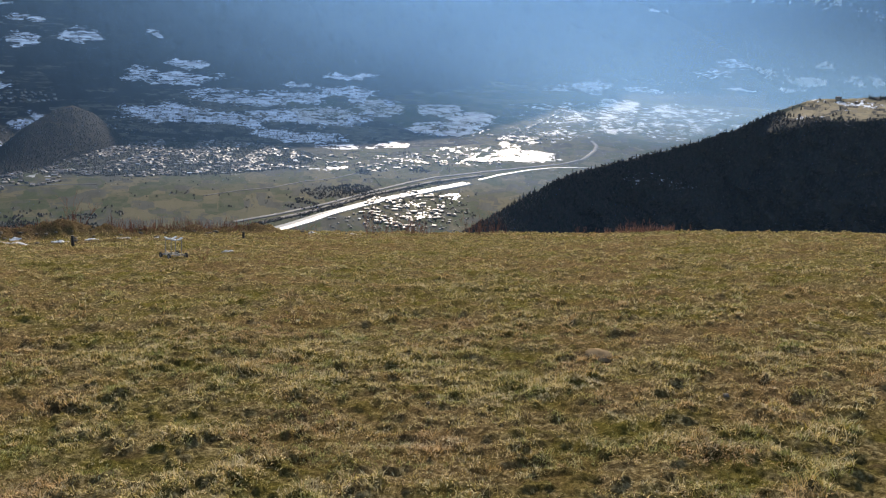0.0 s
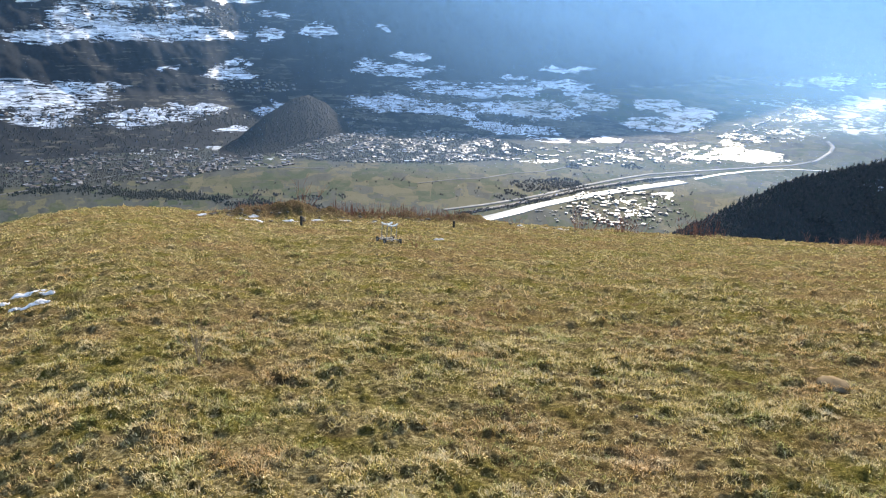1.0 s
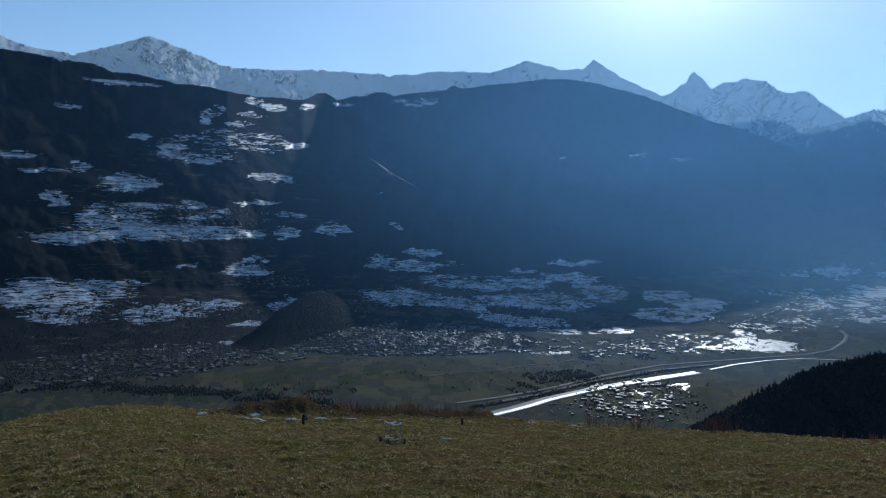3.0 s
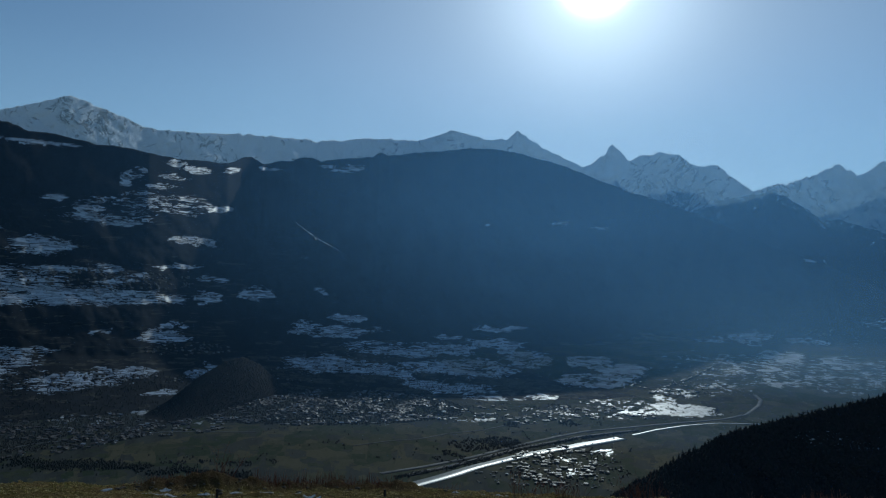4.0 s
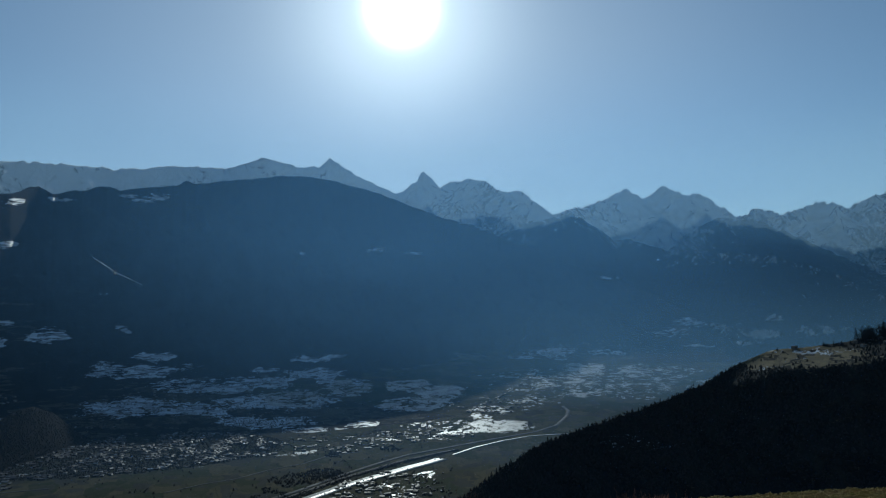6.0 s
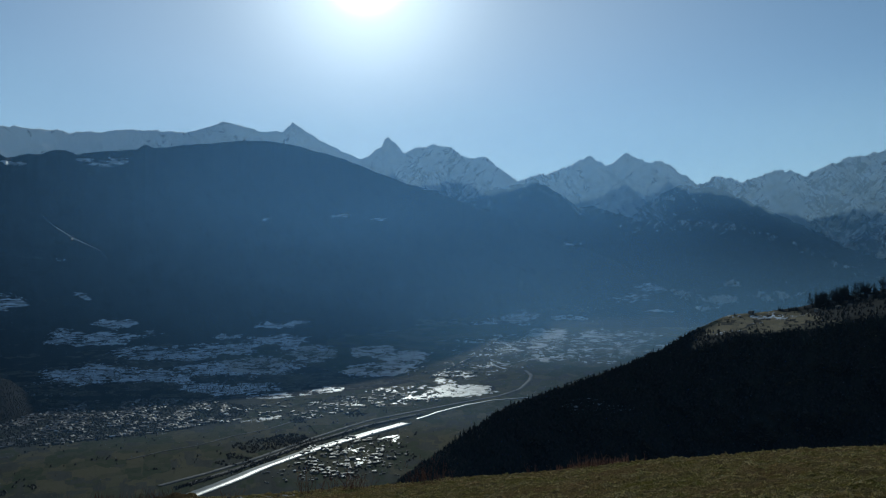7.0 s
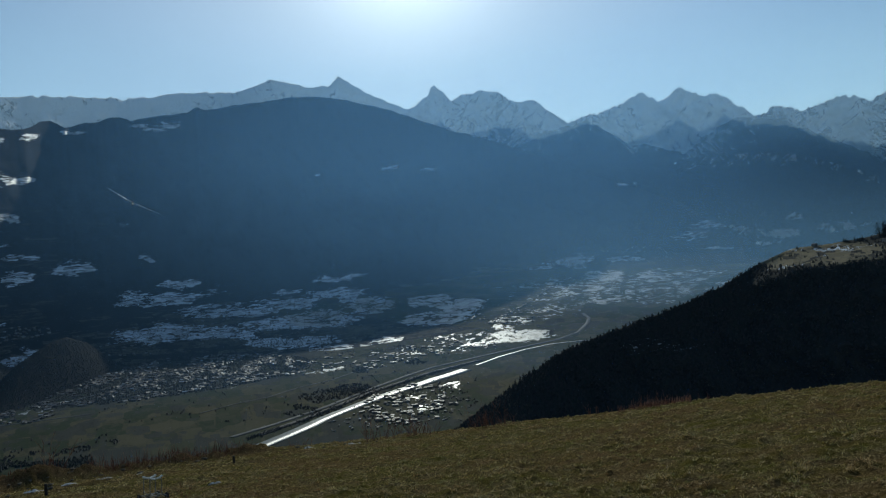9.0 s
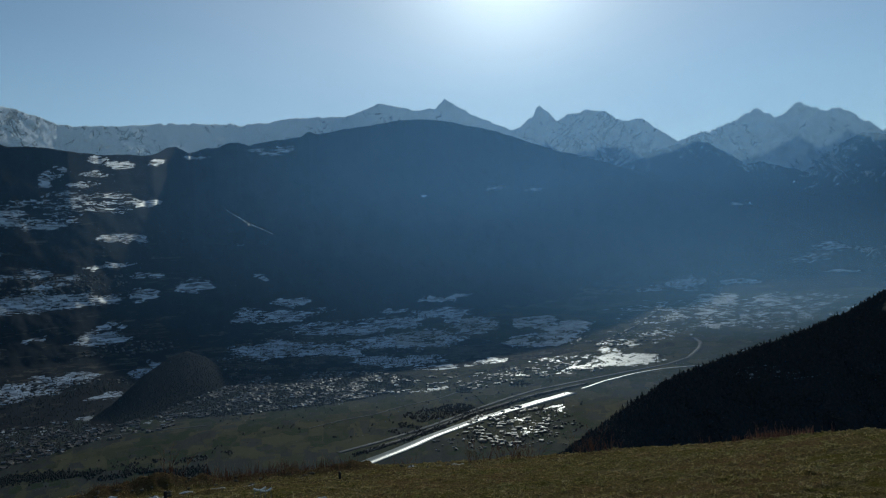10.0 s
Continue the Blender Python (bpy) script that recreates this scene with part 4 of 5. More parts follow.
def many_houses(name, places, words, low=1.9, high=3.6):
    """Far houses: walls with gables and overhanging roofs."""
    n = len(places)
    w, d, h = rng.uniform(low, high, n), rng.uniform(low * 1.1, high * 1.5, n), rng.uniform(0.7, 1.0, n) * low
    rise, turn = w * rng.uniform(0.06, 0.36, n), rng.uniform(-0.5, 0.5, n) + rng.choice([0, math.pi / 2], n)
    c, s = np.cos(turn), np.sin(turn)

    def put(x, y, z):
        return places + np.stack([x * c - y * s, x * s + y * c, z], -1)

    a, b, o = w / 2, d / 2, 0.45
    walls = [put(sx * a, sy * b, zz * h - 1.0) for zz in (0, 1) for sx, sy in ((-1, -1), (1, -1), (1, 1), (-1, 1))]
    walls += [put(0 * a, -b, h + rise - 1.0), put(0 * a, b, h + rise - 1.0)]
    top = h + rise - 0.85
    eave = h - 1.0 - o * rise / a * 0.5
    roof = [put(-a - o, -b - o, eave), put(-a - o, b + o, eave), put(0 * a, -b - o, top), put(0 * a, b + o, top), put(a + o, -b - o, eave), put(a + o, b + o, eave)]
    verts = np.stack(walls + roof, 1)
    wall_f = [(0, 1, 5), (0, 5, 4), (1, 2, 6), (1, 6, 5), (2, 3, 7), (2, 7, 6), (3, 0, 4), (3, 4, 7), (4, 5, 8), (6, 7, 9)]
    roof_f = [(10, 12, 13), (10, 13, 11), (12, 14, 15), (12, 15, 13)]
    f = np.array(wall_f + roof_f)
    faces = (f[None] + (np.arange(n) * 16)[:, None, None]).reshape(-1, 3)
    index = np.tile([0] * len(wall_f) + [1] * len(roof_f), n)
    me = mesh_arrays(name, verts.reshape(-1, 3), faces, (VILLAGE_WALL, VILLAGE_ROOF), mat_index=index)
    return tagged(new(name, me), words, "houses", kind="stuff")


def many_trees(name, places, material, words, low, high, slim, tiers=2, sides=5):
    """Small far trees: pointed tiers with uneven rims."""
    n = len(places)
    h = rng.uniform(low, high, n)
    per = tiers * (sides + 1)
    out = np.zeros((n, per, 3))
    fs = []
    for t in range(tiers):
        z0, z1 = t / (tiers + 0.6), (t + 1.6) / (tiers + 0.6)
        rad = slim * (1 - 0.75 * t / tiers)
        o = t * (sides + 1)
        for k in range(sides):
            ang = 2 * math.pi * (k + 0.5 * t) / sides + rng.uniform(-0.3, 0.3, n)
            rr = h * rad * rng.uniform(0.6, 1.25, n)
            out[:, o + k] = places + np.stack([rr * np.cos(ang), rr * np.sin(ang), h * (z0 + rng.uniform(-0.06, 0.08, n)) - 0.2], -1)
            fs.append((o + k, o + (k + 1) % sides, o + sides))
        out[:, o + sides] = places + np.stack([h * rng.uniform(-0.05, 0.05, n), h * rng.uniform(-0.05, 0.05, n), h * z1], -1)
    f = np.array(fs)
    faces = (f[None] + (np.arange(n) * per)[:, None, None]).reshape(-1, 3)
    me = mesh_arrays(name, out.reshape(-1, 3), faces, (material,))
    return tagged(new(name, me), words, "trees", kind="stuff")


az, el = scatter([(-20, -8.6, 10, 1.3, 1300), (-17, -8.3, 7, 0.8, 550), (-40, -9.9, 9, 1.5, 800), (-31, -9.9, 5, 0.6, 260), (-1.5, -12.2, 4.2, 1.4, 160), (-7, -8.9, 6, 0.6, 150), (1, -8.4, 4, 0.45, 120), (6, -6.3, 3, 0.6, 60), (-49.5, -12.1, 2.5, 0.5, 60)])
lumps = fbm(az * 0.9, el * 3.0, 3, 91) > -0.12
az, el = az[lumps], el[lumps]
many_houses("village", floor_points(az, el), "spread-out village of pale houses with snowy roofs", 3.0, 6.0)
az, el = scatter([(-34, 0.1, 6, 0.7, 150), (-29, -4.6, 3, 0.5, 60), (-38, -6.5, 7, 0.8, 80), (-25, -6.5, 6, 0.6, 60), (-12, -5.5, 10, 1.2, 160), (3, -5.5, 6, 1.0, 90), (-1.9, 5.25, 0.35, 0.12, 14), (14, -2.4, 4, 0.6, 60)])
many_houses("hamlets", slope_point(main_slope, -75, 0.1, az, el), "scattered mountain hamlets on snowy terraces", 3.2, 5.6)
az, el = scatter([(-20, -8.6, 11, 1.3, 8500), (-40, -9.8, 10, 1.3, 4200), (-4, -8.7, 7, 0.8, 900), (-10, -10.6, 14, 1.2, 420), (-20, -10.8, 25, 0.9, 90), (-1.5, -12.2, 4.6, 1.5, 700), (-13.5, -11.9, 3.5, 0.3, 40), (4, -7.8, 8, 0.6, 350), (8, -5.8, 5, 1.2, 350), (-38, -11.8, 11, 0.3, 60), (-24, -12.1, 6, 0.3, 40), (-9, -11.9, 2.2, 0.5, 400), (-7.2, -11.0, 3.0, 0.4, 420), (-6.2, -10.7, 1.4, 0.3, 300), (-4.7, -9.5, 1.4, 0.2, 250), (-1.4, -9.2, 1.3, 0.12, 200), (-27, -12.4, 5, 0.3, 400)])
town = blobs(az, el, VILLAGES)
keep = (town > 0.3) | (fbm(az * 1.1, el * 4.5, 3, 97) > 0.12)
az, el = az[keep], el[keep]
many_trees("valley_trees", floor_points(az, el), WOODS, "bare trees and hedges among the fields", 1.2, 3.0, 0.8, 2, 5)
az = rng.uniform(-54, -24, 3600)
el = np.interp(az, [-54, -46, -41, -35.6, -31, -24], [-10.7, -11.2, -11.5, -12.1, -12.7, -13.3]) + rng.normal(0, 0.16, 3600) + 0.25 * fbm(az * 0.5, az * 0, 3, 67)
keep = fbm(az * 0.7, el * 3.0, 3, 68) > -0.22
az, el = az[keep], el[keep]
many_trees("riverside_wood", floor_points(az, el), FIRS, "dark winter wood along the lower river", 1.6, 3.2, 0.7, 2, 5)
u = rng.uniform(0, 1, 500)
az, el = -14 + 17.5 * u + rng.normal(0, 0.1, 500), np.interp(-14 + 17.5 * u, [-14, -9.5, -4.7, -0.5, 3.5], [-13.5, -12.6, -11.2, -10.2, -9.45]) + rng.normal(0, 0.05, 500)
many_trees("riverside_trees", floor_points(az, el), WOODS, "dark row of trees along the river bank", 1.8, 3.2, 0.6, 2, 6)
az, el = scatter([(-36, -6.8, 8, 0.8, 500), (-12, -5.6, 14, 1.8, 900), (4, -5.0, 7, 1.5, 500), (-36, 1.5, 8, 3.0, 500), (-20, -7.0, 14, 0.8, 1200), (-40, -8.2, 10, 1.0, 800)])
many_trees("slope_trees", slope_point(main_slope, -75, 0.1, az, el), FIRS, "dark trees between the terraced fields", 1.6, 3.4, 0.6, 2, 5)
az, el = scatter([(-27, -7.5, 5.2, 2.4, 5200)])
keep = (el < curve(KNOLL_TOP, az)) & (el > curve(KNOLL_FOOT, az))
az, el = az[keep], el[keep]
# fir colour on the bare woods puts the hill's shade into their tone
many_trees("hill_trees", slope_point(knoll, -32.6, 0.08, az, el), FIRS, "wood on the small hill, coloured dark as if in shade", 1.0, 2.4, 0.7, 2, 5)


def spur_woods():
    az = rng.uniform(0.6, 48, 19000)
    s = rng.uniform(0.0, 1.0, 19000) ** 0.6
    top = curve(SPUR_TOP, az)
    el = -17 + (top + 17) * s
    open_ground = (((az - 26.5) / 4.0) ** 2 + ((el + 2.9) / 0.75) ** 2 < 1) & (rng.uniform(0, 1, 19000) > 0.05)
    az, el = az[~open_ground], el[~open_ground]
    p = slope_point(spur, 0.5, 0.12, az, el)
    half = len(p) // 4
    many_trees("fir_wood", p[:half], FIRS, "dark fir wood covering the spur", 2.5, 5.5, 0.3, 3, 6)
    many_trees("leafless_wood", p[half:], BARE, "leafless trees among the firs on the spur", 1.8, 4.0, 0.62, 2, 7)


spur_woods()

# ---- things on the hill ----
WHITE = plain("white_gloss_film", (0.78, 0.79, 0.8), 0.28, spec=0.5, wear=0.06, scale=6.0)
RED = plain("red_film", (0.5, 0.015, 0.02), 0.35, wear=0.15)
CANOPY = plain("smoked_canopy", (0.02, 0.025, 0.03), 0.08, spec=0.7)
ALU = plain("dull_aluminium", (0.22, 0.22, 0.22), 0.5, metal=0.8, wear=0.3)
RUBBER = plain("black_rubber", (0.018, 0.018, 0.018), 0.8)
FOAM = plain("white_foam", (0.8, 0.79, 0.75), 0.9, wear=0.12)
TARRED = plain("tarred_wood", (0.022, 0.02, 0.018), 0.75, wear=0.4)
RUSTY = plain("rusted_steel", (0.06, 0.032, 0.02), 0.85, wear=0.5, scale=14.0)
DARK_STEEL = plain("dark_steel", (0.05, 0.05, 0.052), 0.5, metal=0.6)
STONE = plain("grey_limestone", (0.15, 0.125, 0.095), 0.95, spec=0.0, wear=0.4, scale=6.0)
EARTH = plain("dug_earth", (0.15, 0.11, 0.065), 0.95, spec=0.0, wear=0.5, scale=8.0)
SNOW = plain("old_snow", (0.7, 0.66, 0.62), 0.85, spec=0.1, wear=0.3, scale=16.0)
TWIG = island_material("red_brown_twigs", [(0.0, (0.1, 0.035, 0.02)), (0.5, (0.26, 0.1, 0.05)), (1.0, (0.42, 0.2, 0.11))])
STALK = island_material("dry_stalks", [(0.0, (0.16, 0.1, 0.05)), (1.0, (0.36, 0.26, 0.14))])


def ground_at(az, el):
    """The place on the turf that lies at that azimuth and elevation from the eye."""
    sa, ca, te = math.sin(radians(az)), math.cos(radians(az)), math.tan(radians(el))
    r = 1.5
    while r < 40 and float(meadow_z(r * sa, r * ca)) < EYE + r * te:
        r += 0.05
    return Vector((r * sa, r * ca, float(meadow_z(r * sa, r * ca))))


def on_turf(az, r, up=0.0):
    x, y = r * math.sin(radians(az)), r * math.cos(radians(az))
    return Vector((x, y, float(meadow_z(x, y)) + up))


def airfoil_bm(stations, symmetric=False):
    """A lofted wing through (x, y of the leading edge, z, chord, thickness)."""
    bm = bmesh.new()
    rings = []
    n = 9
    for x, y, z, chord, thick in stations:
        ring = []
        for k in range(2 * n):
            t = k / n if k < n else 2 - k / n
            t = 0.5 - 0.5 * math.cos(math.pi * t)
            half = thick * (1.48 * math.sqrt(max(t, 0)) - 0.63 * t - 1.76 * t * t + 1.42 * t ** 3 - 0.51 * t ** 4)
            sign = 1.0 if k < n else (-1.0 if symmetric else -0.35)
            ring.append(bm.verts.new((x, y - chord * t, z + sign * half * chord)))
        rings.append(ring)
    for a, b in zip(rings, rings[1:]):
        for k in range(2 * n):
            bm.faces.new((a[k], a[(k + 1) % (2 * n)], b[(k + 1) % (2 * n)], b[k]))
    bm.faces.new(rings[0])
    bm.faces.new(rings[-1][::-1])
    bmesh.ops.recalc_face_normals(bm, faces=bm.faces)
    for f in bm.faces:
        f.smooth = True
    return bm


def body_bm(stations, sides=14):
    """A lofted fuselage along y through (y, z, half width, half height)."""
    bm = bmesh.new()
    rings = []
    for y, z, w, h in stations:
        rings.append([bm.verts.new((w * math.cos(a), y, z + h * math.sin(a))) for a in (2 * math.pi * k / sides for k in range(sides))])
    for a, b in zip(rings, rings[1:]):
        for k in range(sides):
            bm.faces.new((a[k], a[(k + 1) % sides], b[(k + 1) % sides], b[k]))
    bm.faces.new(rings[0])
    bm.faces.new(rings[-1])
    bmesh.ops.recalc_face_normals(bm, faces=bm.faces)
    for f in bm.faces:
        f.smooth = True
    return bm


def model_glider(m):
    g = new("model_glider")
    g.matrix_world = m
    tagged(g, "white model glider with a red fin in banked flight", "model glider")
    part("fuselage", body_bm([(0.72, 0.0, 0.012, 0.012), (0.66, 0.0, 0.05, 0.05), (0.5, 0.01, 0.085, 0.095), (0.25, 0.02, 0.1, 0.125), (0.0, 0.025, 0.09, 0.115),
                              (-0.25, 0.02, 0.06, 0.075), (-0.6, 0.01, 0.042, 0.05), (-1.05, 0.0, 0.028, 0.034), (-1.16, 0.0, 0.01, 0.02)]), WHITE, g)
    part("canopy", body_bm([(0.5, 0.07, 0.02, 0.01), (0.42, 0.085, 0.06, 0.05), (0.28, 0.1, 0.07, 0.065), (0.16, 0.105, 0.05, 0.05), (0.12, 0.1, 0.02, 0.02)], 10), CANOPY, g, "dark smoked canopy")
    for side in (-1, 1):
        st = [(0.0, 0.2, 0.14, 0.34, 0.13), (side * 0.9, 0.19, 0.2, 0.33, 0.12), (side * 1.9, 0.15, 0.27, 0.27, 0.11), (side * 2.5, 0.11, 0.315, 0.2, 0.1), (side * 2.72, 0.08, 0.33, 0.13, 0.09)]
        w = part("wing", airfoil_bm(st), WHITE, g)
        part("aileron", airfoil_bm([(side * 1.75, -0.1, 0.2635, 0.055, 0.05), (side * 2.6, -0.06, 0.323, 0.04, 0.05)], True), WHITE, w)
        part("wing_tip", airfoil_bm([(side * 2.56, 0.108, 0.3225, 0.197, 0.105), (side * 2.66, 0.09, 0.328, 0.16, 0.102)]), RED if side > 0 else WHITE, w, "red wing tip band" if side > 0 else "")
    for side in (-1, 1):
        t = part("tailplane", airfoil_bm([(0.0, -0.92, 0.045, 0.2, 0.1), (side * 0.3, -0.95, 0.045, 0.16, 0.09), (side * 0.46, -0.985, 0.045, 0.11, 0.08)], True), WHITE, g)
        part("elevator", airfoil_bm([(side * 0.03, -1.125, 0.045, 0.05, 0.08), (side * 0.42, -1.105, 0.045, 0.035, 0.08)], True), WHITE, t)

    def upright(stations, material, parent, name, label=""):
        bm = airfoil_bm(stations, True)
        bm.transform(Matrix.Rotation(radians(-90), 4, "Y"))
        return part(name, bm, material, parent, label)

    fin = upright([(0.0, -0.92, 0.0, 0.24, 0.1), (0.17, -0.97, 0.0, 0.2, 0.1)], WHITE, g, "fin")
    upright([(0.17, -0.97, 0.0, 0.2, 0.1), (0.33, -1.02, 0.0, 0.15, 0.1), (0.345, -1.03, 0.0, 0.1, 0.06)], RED, g, "fin_top", "red upper fin with a white cross")
    for side in (-1, 1):
        bm = bmesh.new()
        box(bm, (side * 0.0125, -1.06, 0.25), (0.004, 0.085, 0.026))
        box(bm, (side * 0.0125, -1.06, 0.25), (0.0035, 0.026, 0.085))
        part("cross", bm, WHITE, fin, "white cross emblem")
    upright([(-0.02, -1.155, 0.0, 0.07, 0.05), (0.16, -1.16, 0.0, 0.07, 0.05)], WHITE, fin, "rudder")
    return g


def wheel(parent, place, r, w):
    bm = bmesh.new()
    prof = [(r * 0.62, w * 0.42), (r * 0.85, w * 0.5), (r * 0.97, w * 0.36), (r, 0.0), (r * 0.97, -w * 0.36), (r * 0.85, -w * 0.5), (r * 0.62, -w * 0.42)]
    n = 20
    rings = [[bm.verts.new((x, q * math.cos(a), q * math.sin(a))) for q, x in prof] for a in (2 * math.pi * k / n for k in range(n))]
    for i in range(n):
        a, b = rings[i], rings[(i + 1) % n]
        for k in range(len(prof)):
            kk = (k + 1) % len(prof)
            bm.faces.new((a[k], a[kk], b[kk], b[k]))
    bmesh.ops.recalc_face_normals(bm, faces=bm.faces)
    holder = part("wheel", bm, RUBBER, parent, "black rubber tyre")
    holder.matrix_basis = Matrix.Translation(place)
    bm = bmesh.new()
    bmesh.ops.create_cone(bm, cap_ends=True, segments=16, radius1=r * 0.63, radius2=r * 0.63, depth=w * 0.5, matrix=Matrix.Rotation(radians(90), 4, "Y"))
    bmesh.ops.create_cone(bm, cap_ends=True, segments=10, radius1=r * 0.2, radius2=r * 0.15, depth=w * 0.95, matrix=Matrix.Rotation(radians(90), 4, "Y"))
    part("rim", bm, ALU, holder, "dull metal rim")


def launch_dolly(m):
    d = new("launch_dolly")
    d.matrix_world = m
    tagged(d, "aluminium launch dolly on four small black wheels with foam cradles", "dolly")
    R = 0.1
    for x, y in ((-0.33, 0.3), (0.33, 0.3), (-0.33, -0.3), (0.33, -0.3)):
        wheel(d, (x, y, R), R, 0.05)
    for y in (0.3, -0.3):
        bm = bmesh.new()
        tube(bm, [(-0.36, y, R), (0.36, y, R)], 0.011, 8)
        part("axle", bm, DARK_STEEL, d, "dark steel axle")
    for x in (-0.26, 0.0, 0.26):
        bm = bmesh.new()
        box(bm, (x, 0, R + 0.02), (0.026, 0.66, 0.026), 0.003)
        part("frame_rail", bm, ALU, d)
    for y in (-0.2, 0.22):
        bm = bmesh.new()
        box(bm, (0, y, R + 0.046), (0.56, 0.026, 0.026), 0.003)
        part("cross_rail", bm, ALU, d)
        for x in (-0.2, 0.2):
            bm = bmesh.new()
            box(bm, (x, y, R + 0.06 + 0.25), (0.022, 0.022, 0.5), 0.004)
            part("upright", bm, ALU, d)
        bm = bmesh.new()
        box(bm, (0, y, R + 0.06 + 0.49), (0.42, 0.022, 0.02), 0.003)
        part("cradle_bar", bm, ALU, d)
        bm = bmesh.new()
        for side in (-1, 1):
            tube(bm, [(side * 0.02, y, R + 0.565), (side * 0.12, y, R + 0.585), (side * 0.225, y, R + 0.635)], [0.026, 0.03, 0.034], 10)
        part("cradle_pad", bm, FOAM, d, "white foam pad")
    bm = bmesh.new()
    tube(bm, [(0.0, 0.33, R + 0.02), (0.0, 0.52, R + 0.06), (0.0, 0.6, R + 0.12)], 0.01, 8)
    part("tow_handle", bm, ALU, d)
    return d


spot = ground_at(-19.2, -15.8)
launch_dolly(Matrix.Translation(spot) @ Matrix.Rotation(radians(-8), 4, "X") @ Matrix.Rotation(radians(47), 4, "Z") @ Matrix.Scale(0.58, 4))
aloft = Vector((84 * math.sin(radians(-20.17)), 84 * math.cos(radians(-20.17)), EYE + 84 * math.tan(radians(3.51))))
model_glider(Matrix.Translation(aloft) @ Matrix.Rotation(radians(17), 4, "Z") @ Matrix.Rotation(radians(31), 4, "Y"))


def wind_post():
    p = ground_at(-47.1, -15.4)
    w = new("wind_gauge_post")
    w.matrix_world = Matrix.Translation(p) @ Matrix.Rotation(radians(-1.6), 4, "Y")
    tagged(w, "slim dark post with thick base and small wind gauge", "post")
    bm = bmesh.new()
    box(bm, (0, 0, 0.2), (0.1, 0.1, 0.48), 0.012)
    for v in bm.verts:
        if v.co.z > 0.2:
            v.co.x *= 0.86
            v.co.y *= 0.86
    part("foot", bm, RUSTY, w, "thick rust-brown steel foot")
    bm = bmesh.new()
    tube(bm, [(0, 0, 0.42), (0, 0, 1.0), (0.0, 0, 1.74)], [0.031, 0.026, 0.02], 10)
    part("mast", bm, TARRED, w)
    bm = bmesh.new()
    tube(bm, [(0, 0, 1.5), (0, 0, 1.58)], 0.032, 10)
    part("collar", bm, DARK_STEEL, w)
    bm = bmesh.new()
    tube(bm, [(0, 0, 1.72), (0, 0, 1.8)], 0.02, 10)
    hub = part("gauge_hub", bm, DARK_STEEL, w)
    for k in range(3):
        a = radians(20 + 120 * k)
        bm = bmesh.new()
        tube(bm, [(0, 0, 1.78), (0.13 * math.cos(a), 0.13 * math.sin(a), 1.775)], 0.008, 6)
        bmesh.ops.create_uvsphere(bm, u_segments=10, v_segments=6, radius=0.034, matrix=Matrix.Translation((0.15 * math.cos(a), 0.15 * math.sin(a), 1.775)))
        part("cup_arm", bm, DARK_STEEL, hub)
    return w


wind_post()


def stone(p, size, seed, material=STONE, name="stone", words="grey weathered stone lying in the turf"):
    bm = bmesh.new()
    bmesh.ops.create_icosphere(bm, subdivisions=2, radius=1.0)
    for v in bm.verts:
        n = noise.noise(v.co * 1.3 + Vector((seed * 3.1, seed, 0))) * 0.75 + noise.noise(v.co * 2.6 + Vector((seed, 0, 5))) * 0.35
        v.co *= 1 + n
        v.co = Vector((v.co.x * size[0], v.co.y * size[1], max(v.co.z, -0.5) * size[2]))
    for f in bm.faces:
        f.smooth = True
    ob = part(name, bm, material)
    ob.matrix_world = Matrix.Translation(p + Vector((0, 0, size[2] * 0.2))) @ Matrix.Rotation(seed * 1.7, 4, "Z")
    return tagged(ob, words, "stone" if material is STONE else "clod", "stones in the turf" if material is STONE else "earth clods")


def snow_patch(p, rx, ry, seed, turn=0.0):
    """A thin tongue of old snow that follows the turf."""
    n, rows = 40, 7
    verts, faces = [], []
    for i in range(rows):
        q = (i + 0.001) / (rows - 1)
        for k in range(n):
            a = 2 * math.pi * k / n
            edge = 1 + 0.7 * noise.noise(Vector((math.cos(a) * 1.8, math.sin(a) * 1.8, seed * 2.3))) + 0.5 * noise.noise(Vector((math.cos(a) * 5, math.sin(a) * 5, seed)))
            x, y = rx * q * edge * math.cos(a), ry * q * edge * math.sin(a)
            xx, yy = p.x + x * math.cos(turn) - y * math.sin(turn), p.y + x * math.sin(turn) + y * math.cos(turn)
            lift = 0.012 * math.sqrt(max(1 - q ** 4, 0)) + 0.006 * noise.noise(Vector((xx * 9, yy * 9, seed))) * (1 - q) - 0.02 * q ** 8
            verts.append((xx - p.x, yy - p.y, float(meadow_z(xx, yy)) + lift - p.z + 0.012))
    for i in range(rows - 1):
        for k in range(n):
            a, b = i * n + k, i * n + (k + 1) % n
            faces.append((a, b, b + n, a + n))
    me = mesh_arrays("snow_patch", verts, faces, (SNOW,), True)
    ob = new("snow_patch", me)
    ob.location = p
    return tagged(ob, "thin leftover patch of old white snow on the turf", "snow", "snow patches", "thing")


